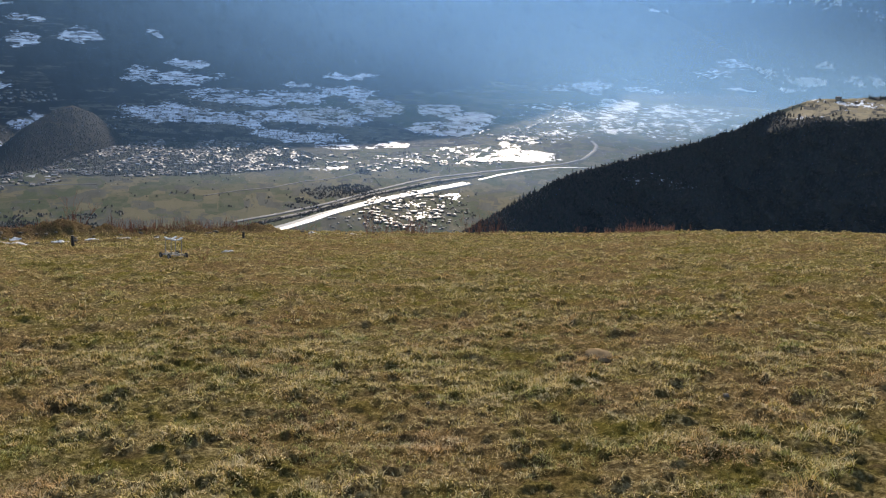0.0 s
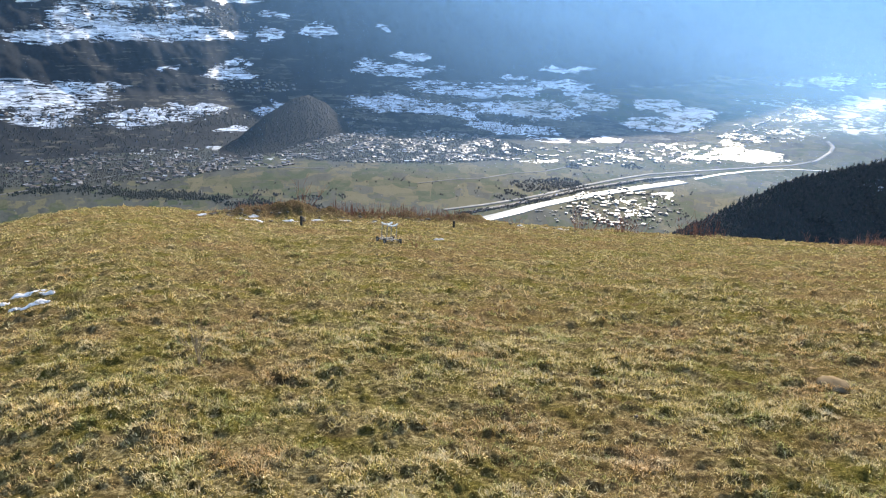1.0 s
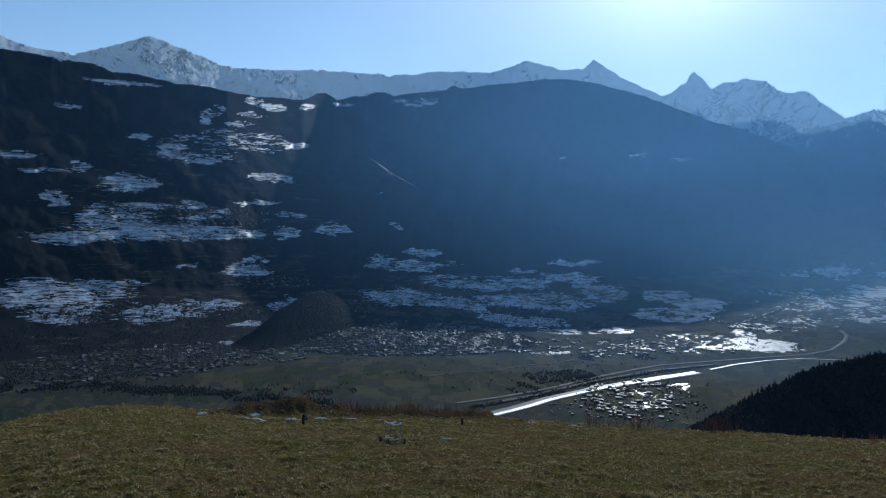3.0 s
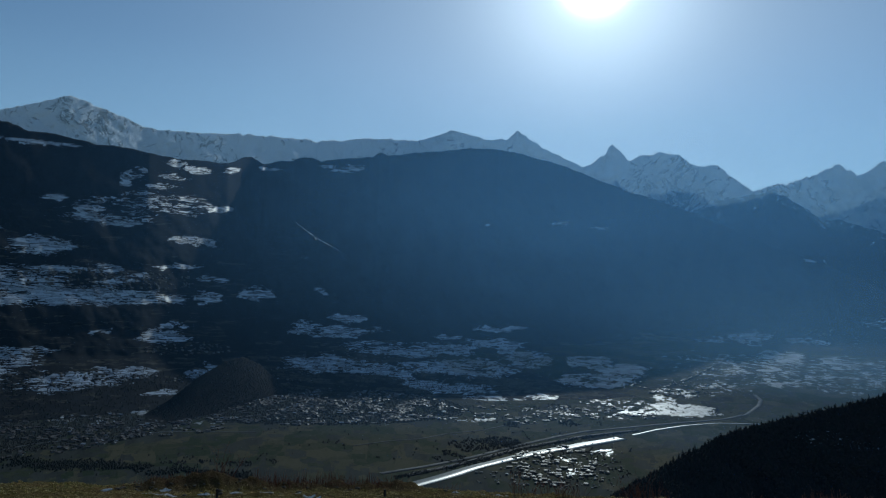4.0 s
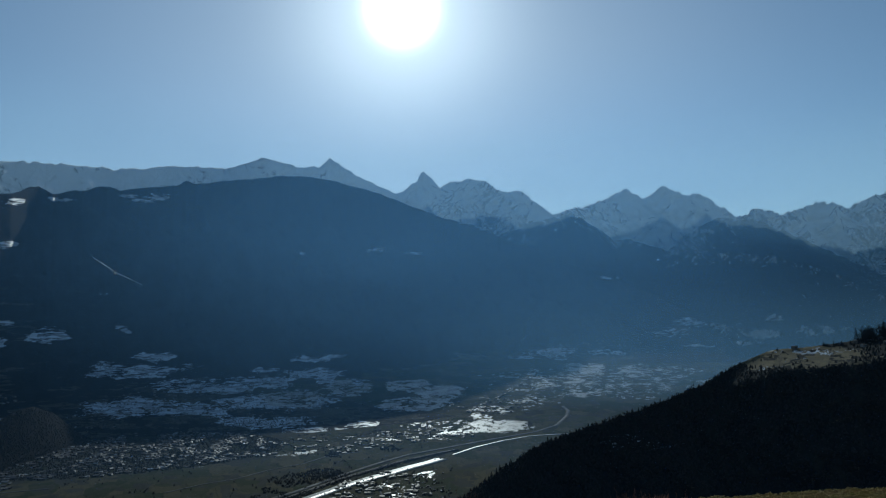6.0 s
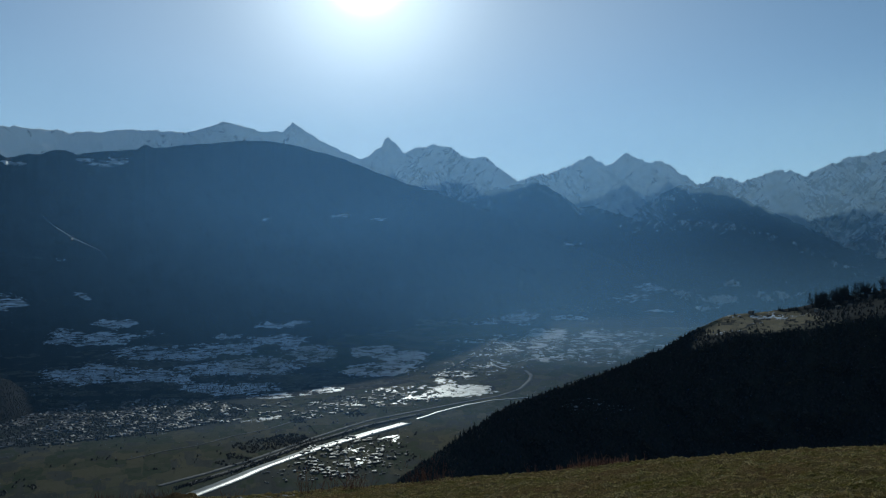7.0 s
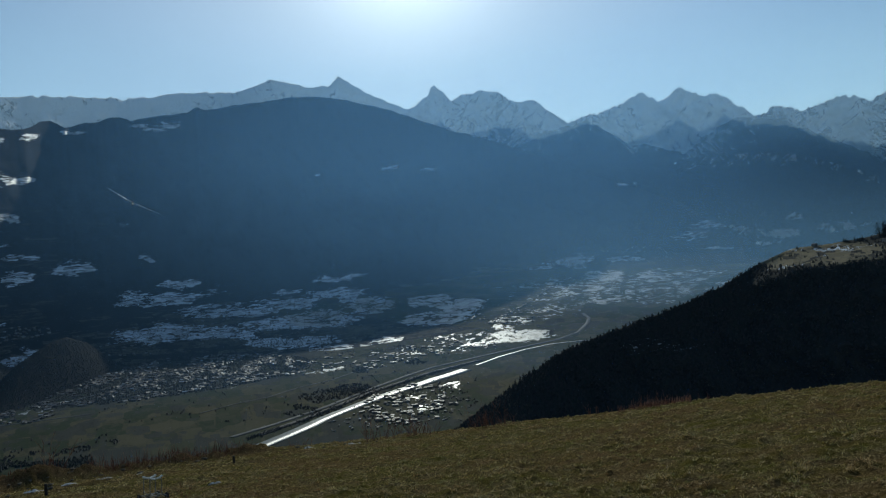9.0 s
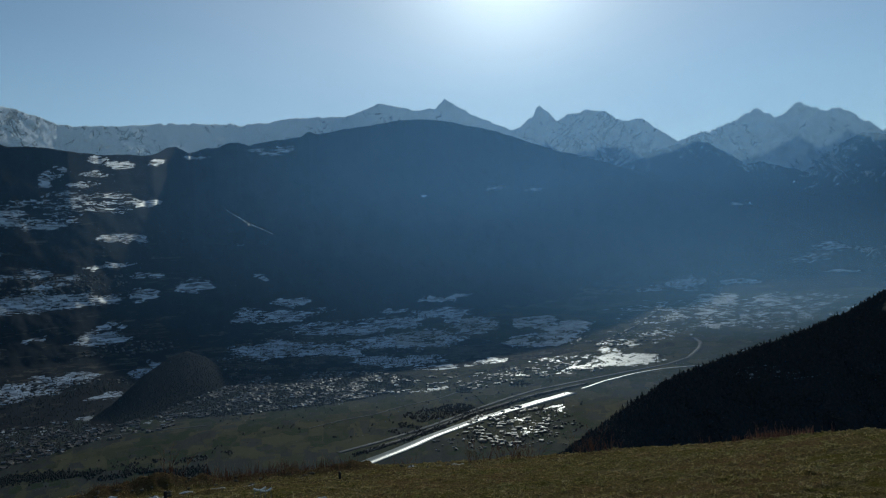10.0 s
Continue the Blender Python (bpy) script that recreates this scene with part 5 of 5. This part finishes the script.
for a, e, rx, ry, sd in ((-44.9, -18.3, 0.34, 0.13, 1), (-44.6, -18.95, 0.36, 0.12, 2), (-46.4, -18.7, 0.14, 0.07, 3), (-45.9, -19.2, 0.09, 0.06, 4), (-43.7, -18.35, 0.16, 0.07, 5), (-46.6, -15.75, 0.22, 0.12, 6),
                         (-49.4, -14.9, 0.5, 0.15, 7), (-47.0, -19.3, 0.1, 0.06, 8)):
    snow_patch(ground_at(a, e), rx * 0.5, ry * 0.36, sd, 0.72 + 0.2 * math.sin(sd))
for a, r, rx, ry, sd in ((-29.6, 23.2, 1.0, 0.3, 11), (-29.3, 24.3, 0.35, 0.2, 12), (-26.6, 23.2, 0.5, 0.16, 13), (-24.6, 23.4, 0.45, 0.15, 14), (-22.5, 23.6, 0.5, 0.14, 15), (-20.5, 23.5, 0.35, 0.12, 16),
                         (-9.0, 24.6, 0.4, 0.2, 17), (-7.3, 24.8, 0.3, 0.15, 18), (-5.8, 24.9, 0.4, 0.2, 19), (-33.0, 24.5, 0.4, 0.2, 20), (-15.3, 17.5, 0.28, 0.08, 21)):
    snow_patch(on_turf(a, r), rx * 0.42, ry * 0.5, sd, 0.4 + 0.2 * math.sin(sd))

rs = random.Random(5)
stone(ground_at(14.6, -22.4), (0.17, 0.12, 0.022), 1, EARTH, "clod", "flat pale earth clod dug up in the turf")
for i in range(46):
    a, r = rs.uniform(-46, 36), rs.uniform(4.5, 24)
    q = rs.uniform(0.009, 0.02)
    stone(on_turf(a, r), (q * 1.3, q, q * 0.6), i + 3)
for i in range(64):
    a, r = rs.uniform(-33.5, -24) if i % 3 else rs.uniform(-24, -15), rs.uniform(23.0, 25.4)
    q = rs.uniform(0.02, 0.065)
    stone(on_turf(a, r), (q * 1.5, q, q * 0.5), i + 60)
for i in range(14):
    a, r = rs.uniform(-10, -4), rs.uniform(24.0, 25.3)
    q = rs.uniform(0.02, 0.06)
    stone(on_turf(a, r), (q * 1.2, q, q * 0.7), i + 120)


def stake(p, h):
    bm = bmesh.new()
    box(bm, (0, 0, h / 2 - 0.05), (0.06, 0.06, h + 0.1), 0.006)
    ob = part("stake", bm, TARRED)
    ob.location = p
    return tagged(ob, "short dark wooden stake driven into the turf", "stake", "stakes by the track")


stake(on_turf(-25.8, 21.6), 0.28)
stake(on_turf(-14.2, 23.0), 0.2)


def shrub(p, h, spread, n, seed, material=TWIG, words="leafless red-brown shrub on the edge of the hill", name="shrub"):
    r = random.Random(seed)
    bm = bmesh.new()

    def twig(a, d, length, rad, depth):
        pts, rr = [a], [rad]
        q = a.copy()
        for i in range(3):
            d = (d + Vector((r.uniform(-1, 1), r.uniform(-1, 1), r.uniform(-0.4, 0.7))) * 0.22).normalized()
            q = q + d * (length / 3)
            pts.append(q.copy())
            rr.append(rad * (1 - 0.28 * (i + 1)))
        tube(bm, pts, rr, 3)
        if depth:
            for i in range(3):
                k = r.choice((1, 2, 3))
                twig(pts[k], (d + Vector((r.uniform(-1, 1), r.uniform(-1, 1), r.uniform(-0.2, 0.8))) * 0.8).normalized(), length * r.uniform(0.35, 0.6), rad * 0.55, depth - 1)

    for i in range(n):
        a = r.uniform(0, 2 * math.pi)
        q = Vector((math.cos(a), math.sin(a), 0)) * spread * math.sqrt(r.random()) * 0.5
        d = (Vector((math.cos(a), math.sin(a), 0)) * r.uniform(0.0, 0.6) + Vector((0, 0, 1))).normalized()
        twig(q - Vector((0, 0, 0.05)), d, h * r.uniform(0.5, 1.0), 0.008 * (0.6 + h), 2 if h > 0.4 else 1)
    ob = part(name, bm, material)
    ob.location = p
    return tagged(ob, words, "shrub", "shrubs on the brow")


for i, (a, r, h, sp, n) in enumerate(((-4.7, 25.4, 0.75, 0.35, 9), (-3.9, 25.6, 0.45, 0.4, 9), (-2.4, 25.5, 0.55, 0.7, 14), (-1.3, 25.4, 0.6, 0.6, 14), (-0.4, 25.5, 0.45, 0.4, 8),
                                      (3.2, 25.3, 0.5, 0.7, 18), (4.2, 25.3, 0.55, 0.8, 18), (5.0, 25.3, 0.4, 0.6, 12), (14.8, 24.6, 0.35, 0.9, 16), (15.9, 24.6, 0.4, 0.9, 16), (12.0, 24.8, 0.25, 0.9, 12),
                                      (-25.4, 26.0, 0.9, 0.4, 8), (-9.6, 25.2, 0.3, 0.6, 12), (-17.2, 15.6, 0.3, 0.2, 6), (18.6, 24.3, 0.22, 0.9, 12))):
    shrub(on_turf(a, r), h, sp, n, 30 + i)
for i in range(38):
    a = -23.0 + i * 0.26
    shrub(on_turf(a + rs.uniform(-0.2, 0.2), rs.uniform(24.8, 26.0)), rs.uniform(0.14, 0.27), 0.8, 15, 80 + i, TWIG, "low thicket of rust-red brambles along the brow")


def reeds(n, az0, az1, r0, r1, h0, h1, seed):
    """Upright dry stems, three-sided and tapering."""
    g = np.random.default_rng(seed)
    a, r = np.radians(g.uniform(az0, az1, n)), g.uniform(r0, r1, n)
    x, y = r * np.sin(a), r * np.cos(a)
    keep = fbm(x * 0.9, y * 0.9, 3, 131) > g.uniform(-0.6, 0.5, n)
    x, y = x[keep], y[keep]
    n = len(x)
    z, h = meadow_z(x, y) - 0.02, g.uniform(h0, h1, n)
    lx, ly = g.normal(0, 0.13, n) * h, g.normal(0, 0.13, n) * h
    w = g.uniform(0.004, 0.009, n)
    out = np.zeros((n, 7, 3))
    for k in range(3):
        t = 2 * math.pi * k / 3
        out[:, k] = np.stack([x + w * math.cos(t), y + w * math.sin(t), z], -1)
        out[:, 3 + k] = np.stack([x + lx * 0.45 + w * 0.7 * math.cos(t), y + ly * 0.45 + w * 0.7 * math.sin(t), z + h * 0.6], -1)
    out[:, 6] = np.stack([x + lx, y + ly, z + h], -1)
    f = []
    for k in range(3):
        q = (k + 1) % 3
        f += [(k, q, 3 + q), (k, 3 + q, 3 + k), (3 + k, 3 + q, 6)]
    faces = (np.array(f)[None] + (np.arange(n) * 7)[:, None, None]).reshape(-1, 3)
    me = mesh_arrays("dry_reeds", out.reshape(-1, 3), faces, (TWIG,))
    return tagged(new("dry_reeds", me), "thin rust-brown dry stems standing along the brow", "reeds", kind="stuff")


reeds(210, -23.5, -14.5, 25.2, 26.3, 0.2, 0.52, 301)
reeds(420, 13, 18, 24.2, 25.0, 0.1, 0.26, 302)
reeds(260, -33, -25, 24.8, 26.0, 0.06, 0.2, 303)
for i, (a, e) in enumerate(((-33.8, -24.5), (-34.5, -23.4), (-10.5, -20.2))):
    shrub(ground_at(a, e), 0.5 if i == 0 else 0.22, 0.04, 2, 140 + i, STALK, "thin dry weed stalk standing in the grass", "weed_stalk")


# ---- houses and trees that stand out ----
def house(w, d, h, seed):
    """A small chalet at the origin."""
    r = random.Random(seed)
    e = new("house")
    rise = w * 0.13
    bm = bmesh.new()
    box(bm, (0, 0, h / 2 - 0.6), (w, d, h + 1.2))
    for y in (-d / 2, d / 2):
        a = [bm.verts.new(p) for p in ((-w / 2, y, h), (w / 2, y, h), (0, y, h + rise))]
        bm.faces.new(a)
    part("wall", bm, HOUSE_WALL, e)
    bm = bmesh.new()
    o, t = 0.4, 0.16
    for side in (-1, 1):
        n = Vector((side * rise, 0, w / 2)).normalized() * t
        p0, p1 = Vector((0, 0, h + rise)), Vector((side * (w / 2 + o), 0, h - o * rise / (w / 2)))
        vs = []
        for y in (-d / 2 - o, d / 2 + o):
            q = Vector((0, y, 0))
            vs.append([bm.verts.new(v + q) for v in (p0, p1, p1 + n, p0 + n)])
        for k in range(4):
            bm.faces.new((vs[0][k], vs[0][(k + 1) % 4], vs[1][(k + 1) % 4], vs[1][k]))
        bm.faces.new(vs[0])
        bm.faces.new(vs[1][::-1])
    bmesh.ops.recalc_face_normals(bm, faces=bm.faces)
    roof = part("roof", bm, HOUSE_ROOF, e)
    bm = bmesh.new()
    box(bm, (w * 0.2, d * 0.2, h + rise * 0.9), (0.45, 0.45, 1.0), 0.03)
    part("chimney", bm, STONE, roof, "small stone chimney")
    for x in (-w * 0.24, w * 0.24):
        bm = bmesh.new()
        box(bm, (x, -d / 2 - 0.02, h * 0.6), (0.8, 0.06, 0.9), 0.01)
        part("window", bm, WINDOW, e, "dark window")
    bm = bmesh.new()
    box(bm, (0, -d / 2 - 0.02, 0.9), (0.8, 0.06, 1.8), 0.01)
    part("door", bm, TARRED, e, "dark wooden door")
    return tagged(e, "small pale chalet with a pitched roof", "house", "riverside houses")


kinds = [house(2.5, 3.2, 1.9, 1), house(3.0, 4.2, 2.2, 2), house(4.0, 6.5, 2.4, 3)]
rh = random.Random(12)
used = set()
for i in range(260):
    a, e = rh.uniform(-8.0, 2.6), rh.uniform(-13.7, -11.0)
    p = at_floor(a, e)
    river = np.interp(a, [-10.8, -8.5, -4.8, -0.9, 3.1], [-13.35, -12.75, -11.9, -10.9, -9.98])
    if e > river - 0.35:
        continue
    m = Matrix.Translation(p) @ Matrix.Rotation(rh.choice((0, math.pi / 2)) + rh.uniform(-0.4, 0.4), 4, "Z") @ Matrix.Scale(rh.uniform(0.55, 0.9), 4)
    kind = rh.choice(kinds)
    if kind not in used:
        kind.matrix_basis = m
        used.add(kind)
    else:
        copy_thing(kind, m)
spot_house = house(4.6, 6.0, 3.0, 9)
spot_house.matrix_basis = Matrix.Translation(Vector(slope_point(spur, 0.5, 0.12, np.array([32.3]), np.array([-2.1]))[0]))
tagged(spot_house, "small chalet on top of the wooded spur", "house", "spur houses")
for a, e, turn in ((30.6, -2.05, 0.4), (31.4, -2.0, 1.2), (32.0, -1.85, 0.2), (32.7, -1.75, 0.9), (33.4, -1.55, 0.5), (34.2, -1.4, 1.4), (31.0, -2.3, 0.1), (33.0, -2.0, 0.7), (26.9, -2.42, 0.3)):
    p = slope_point(spur, 0.5, 0.12, np.array([a]), np.array([e]))[0]
    tagged(copy_thing(spot_house, Matrix.Translation(Vector(p)) @ Matrix.Rotation(turn, 4, "Z")), "small chalet on top of the wooded spur", "house", "spur houses")


def leafless_tree(h, seed):
    r = random.Random(seed)
    t = new("leafless_tree")
    bm = bmesh.new()
    tube(bm, [(0, 0, -0.4), (0.02 * h, 0, h * 0.3), (0, 0.02 * h, h * 0.62)], [0.03 * h, 0.022 * h, 0.012 * h], 6)
    part("trunk", bm, TARRED, t)
    bm = bmesh.new()

    def limb(a, d, length, rad, depth):
        q = a + d * length
        tube(bm, [a, (a + q) / 2 + Vector((r.uniform(-1, 1), r.uniform(-1, 1), 0)) * 0.06 * length, q], [rad, rad * 0.75, rad * 0.4], 3)
        if depth:
            for _ in range(3):
                limb(a.lerp(q, r.uniform(0.4, 1.0)), (d + Vector((r.uniform(-1, 1), r.uniform(-1, 1), r.uniform(-0.3, 0.8))) * 0.8).normalized(), length * r.uniform(0.4, 0.65), rad * 0.6, depth - 1)

    for i in range(13):
        a = r.uniform(0, 2 * math.pi)
        limb(Vector((0, 0, h * r.uniform(0.25, 0.62))), Vector((math.cos(a), math.sin(a), r.uniform(0.3, 1.2))).normalized(), h * r.uniform(0.25, 0.4), 0.017 * h, 2)
    part("crown", bm, BARE, t, "bare twiggy crown")
    return tagged(t, "leafless broad tree on the wooded spur", "tree", "trees on the spur")


def fir_tree(h, seed):
    r = random.Random(seed)
    t = new("fir_tree")
    bm = bmesh.new()
    tube(bm, [(0, 0, -0.4), (0, 0, h * 0.95)], [0.025 * h, 0.004 * h], 6)
    part("trunk", bm, TARRED, t)
    bm = bmesh.new()
    levels = 13
    for i in range(levels):
        q = i / levels
        z, rad = h * (0.12 + 0.86 * q), h * 0.24 * (1 - q) ** 0.85 + 0.02 * h
        for k in range(9):
            a = r.uniform(0, 2 * math.pi)
            rr = rad * r.uniform(0.6, 1.15)
            tip = Vector((rr * math.cos(a), rr * math.sin(a), z - 0.05 * h * r.uniform(0.3, 1.4)))
            w = 0.035 * h * (1.1 - q)
            side = Vector((-math.sin(a), math.cos(a), 0)) * w
            root, mid = Vector((0, 0, z + 0.02 * h)), Vector((rr * 0.55 * math.cos(a), rr * 0.55 * math.sin(a), z + 0.012 * h))
            v = [bm.verts.new(x) for x in (root, mid + side, tip, mid - side, mid - Vector((0, 0, 0.03 * h)))]
            for f in ((0, 1, 4), (1, 2, 4), (2, 3, 4), (3, 0, 4), (0, 3, 2), (0, 2, 1)):
                bm.faces.new([v[x] for x in f])
    part("crown", bm, FIRS, t, "dark green drooping boughs")
    return tagged(t, "dark fir tree standing on the wooded spur", "tree", "trees on the spur")


seedlings = [leafless_tree(5.5, 1), leafless_tree(4.5, 2), fir_tree(7.5, 3), fir_tree(5.5, 4), leafless_tree(19.0, 5), leafless_tree(15.0, 6), fir_tree(18.0, 7), fir_tree(12.0, 8)]
used = set()
rt = random.Random(21)
places = [(6.55, -10.72, 2), (22.2, -4.3, 0), (30.6, -1.9, 2), (31.0, -1.95, 3)]
for i in range(130):
    places.append((rt.uniform(30.8, 41), rt.uniform(-0.45, 0.0), rt.choice((0, 0, 1, 1, 1, 0, 2, 3))))
for i in range(60):
    places.append((rt.uniform(3, 23), rt.uniform(-0.2, 0.0), rt.choice((0, 1, 2, 3, 3))))
for a, e, kind in places:
    if e > -1:
        e += float(curve(SPUR_TOP, a))
    p = Vector(slope_point(spur, 0.5, 0.12, np.array([a]), np.array([e]))[0])
    kind += 4 * (a > 30)
    m = Matrix.Translation(p) @ Matrix.Rotation(rt.uniform(0, 6), 4, "Z")
    if kind not in used:
        used.add(kind)
        seedlings[kind].matrix_basis = m
    else:
        copy_thing(seedlings[kind], m)


# ---- turf blades ----
def blades(name, n, r0, r1, az0, az1, h0, h1, w0, clump, seed, words, simple=False, spread=0.022):
    g = np.random.default_rng(seed)
    m = n // clump
    r = np.sqrt(g.uniform(r0 ** 2, r1 ** 2, m))
    a = np.radians(g.uniform(az0, az1, m))
    cx, cy = r * np.sin(a), r * np.cos(a)
    lump = fbm(cx * 4.6, cy * 4.6, 3, 63) + 0.7 * fbm(cx * 11.0, cy * 11.0, 3, 69)
    keep = (fbm(cx * 2.4, cy * 2.4, 3, 101) + 0.9 * lump) > g.uniform(-0.8, 0.3, m)
    keep &= bare_share(cx, cy) < 0.55
    cx, cy = cx[keep], cy[keep]
    big = np.clip(0.85 + 0.8 * fbm(cx * 2.4, cy * 2.4, 3, 101) + 0.9 * lump[keep], 0.35, 2.0)
    m = len(cx)
    x = np.repeat(cx, clump) + g.normal(0, spread, m * clump)
    y = np.repeat(cy, clump) + g.normal(0, spread, m * clump)
    n = m * clump
    z = meadow_z(x, y) - 0.006
    h = g.uniform(h0, h1, n) * np.repeat(big, clump)
    lean = g.uniform(0.5, 1.4, n)
    t = g.uniform(0, 2 * math.pi, n)
    face = t + math.pi / 2 + g.normal(0, 0.3, n)
    dx, dy = np.cos(t) * np.sin(lean), np.sin(t) * np.sin(lean)
    up = np.cos(lean)
    w = w0 * g.uniform(0.6, 1.3, n)
    wx, wy = np.cos(face) * w / 2, np.sin(face) * w / 2
    p0 = np.stack([x - wx, y - wy, z], -1)
    p1 = np.stack([x + wx, y + wy, z], -1)
    mx, my, mz = x + dx * h * 0.45, y + dy * h * 0.45, z + h * (0.3 + 0.4 * up)
    p2 = np.stack([mx + wx * 0.8, my + wy * 0.8, mz], -1)
    p3 = np.stack([mx - wx * 0.8, my - wy * 0.8, mz], -1)
    p4 = np.stack([x + dx * h * 1.1, y + dy * h * 1.1, z + h * (0.25 + 0.7 * up)], -1)
    if simple:
        verts = np.stack([p0, p1, p4 + (p1 - p0) * 0.35, p4 - (p1 - p0) * 0.35], 1).reshape(-1, 3)
        me = mesh_arrays(name, verts, np.arange(n * 4).reshape(-1, 4), (GRASS,), False)
        return tagged(new(name, me), words, "grass", kind="stuff")
    verts = np.stack([p0, p1, p2, p3, p4], 1).reshape(-1, 3)
    f = np.array([(0, 1, 2), (0, 2, 3), (3, 2, 4)])
    faces = (f[None] + (np.arange(n) * 5)[:, None, None]).reshape(-1, 3)
    me = mesh_arrays(name, verts, faces, (GRASS,), False)
    return tagged(new(name, me), words, "grass", kind="stuff")


blades("grass", 260000, 2.9, 8.0, -56, 34, 0.016, 0.04, 0.0050, 14, 201, "short dry straw-coloured and green winter grass")
blades("grass", 500000, 8.0, 27.5, -54, 40, 0.016, 0.034, 0.0115, 12, 202, "short dry grass further down the meadow", True)
blades("grass_tufts", 46000, 2.9, 14.0, -56, 36, 0.03, 0.062, 0.0055, 40, 203, "taller tufts of green and straw grass in the turf", False, 0.035)
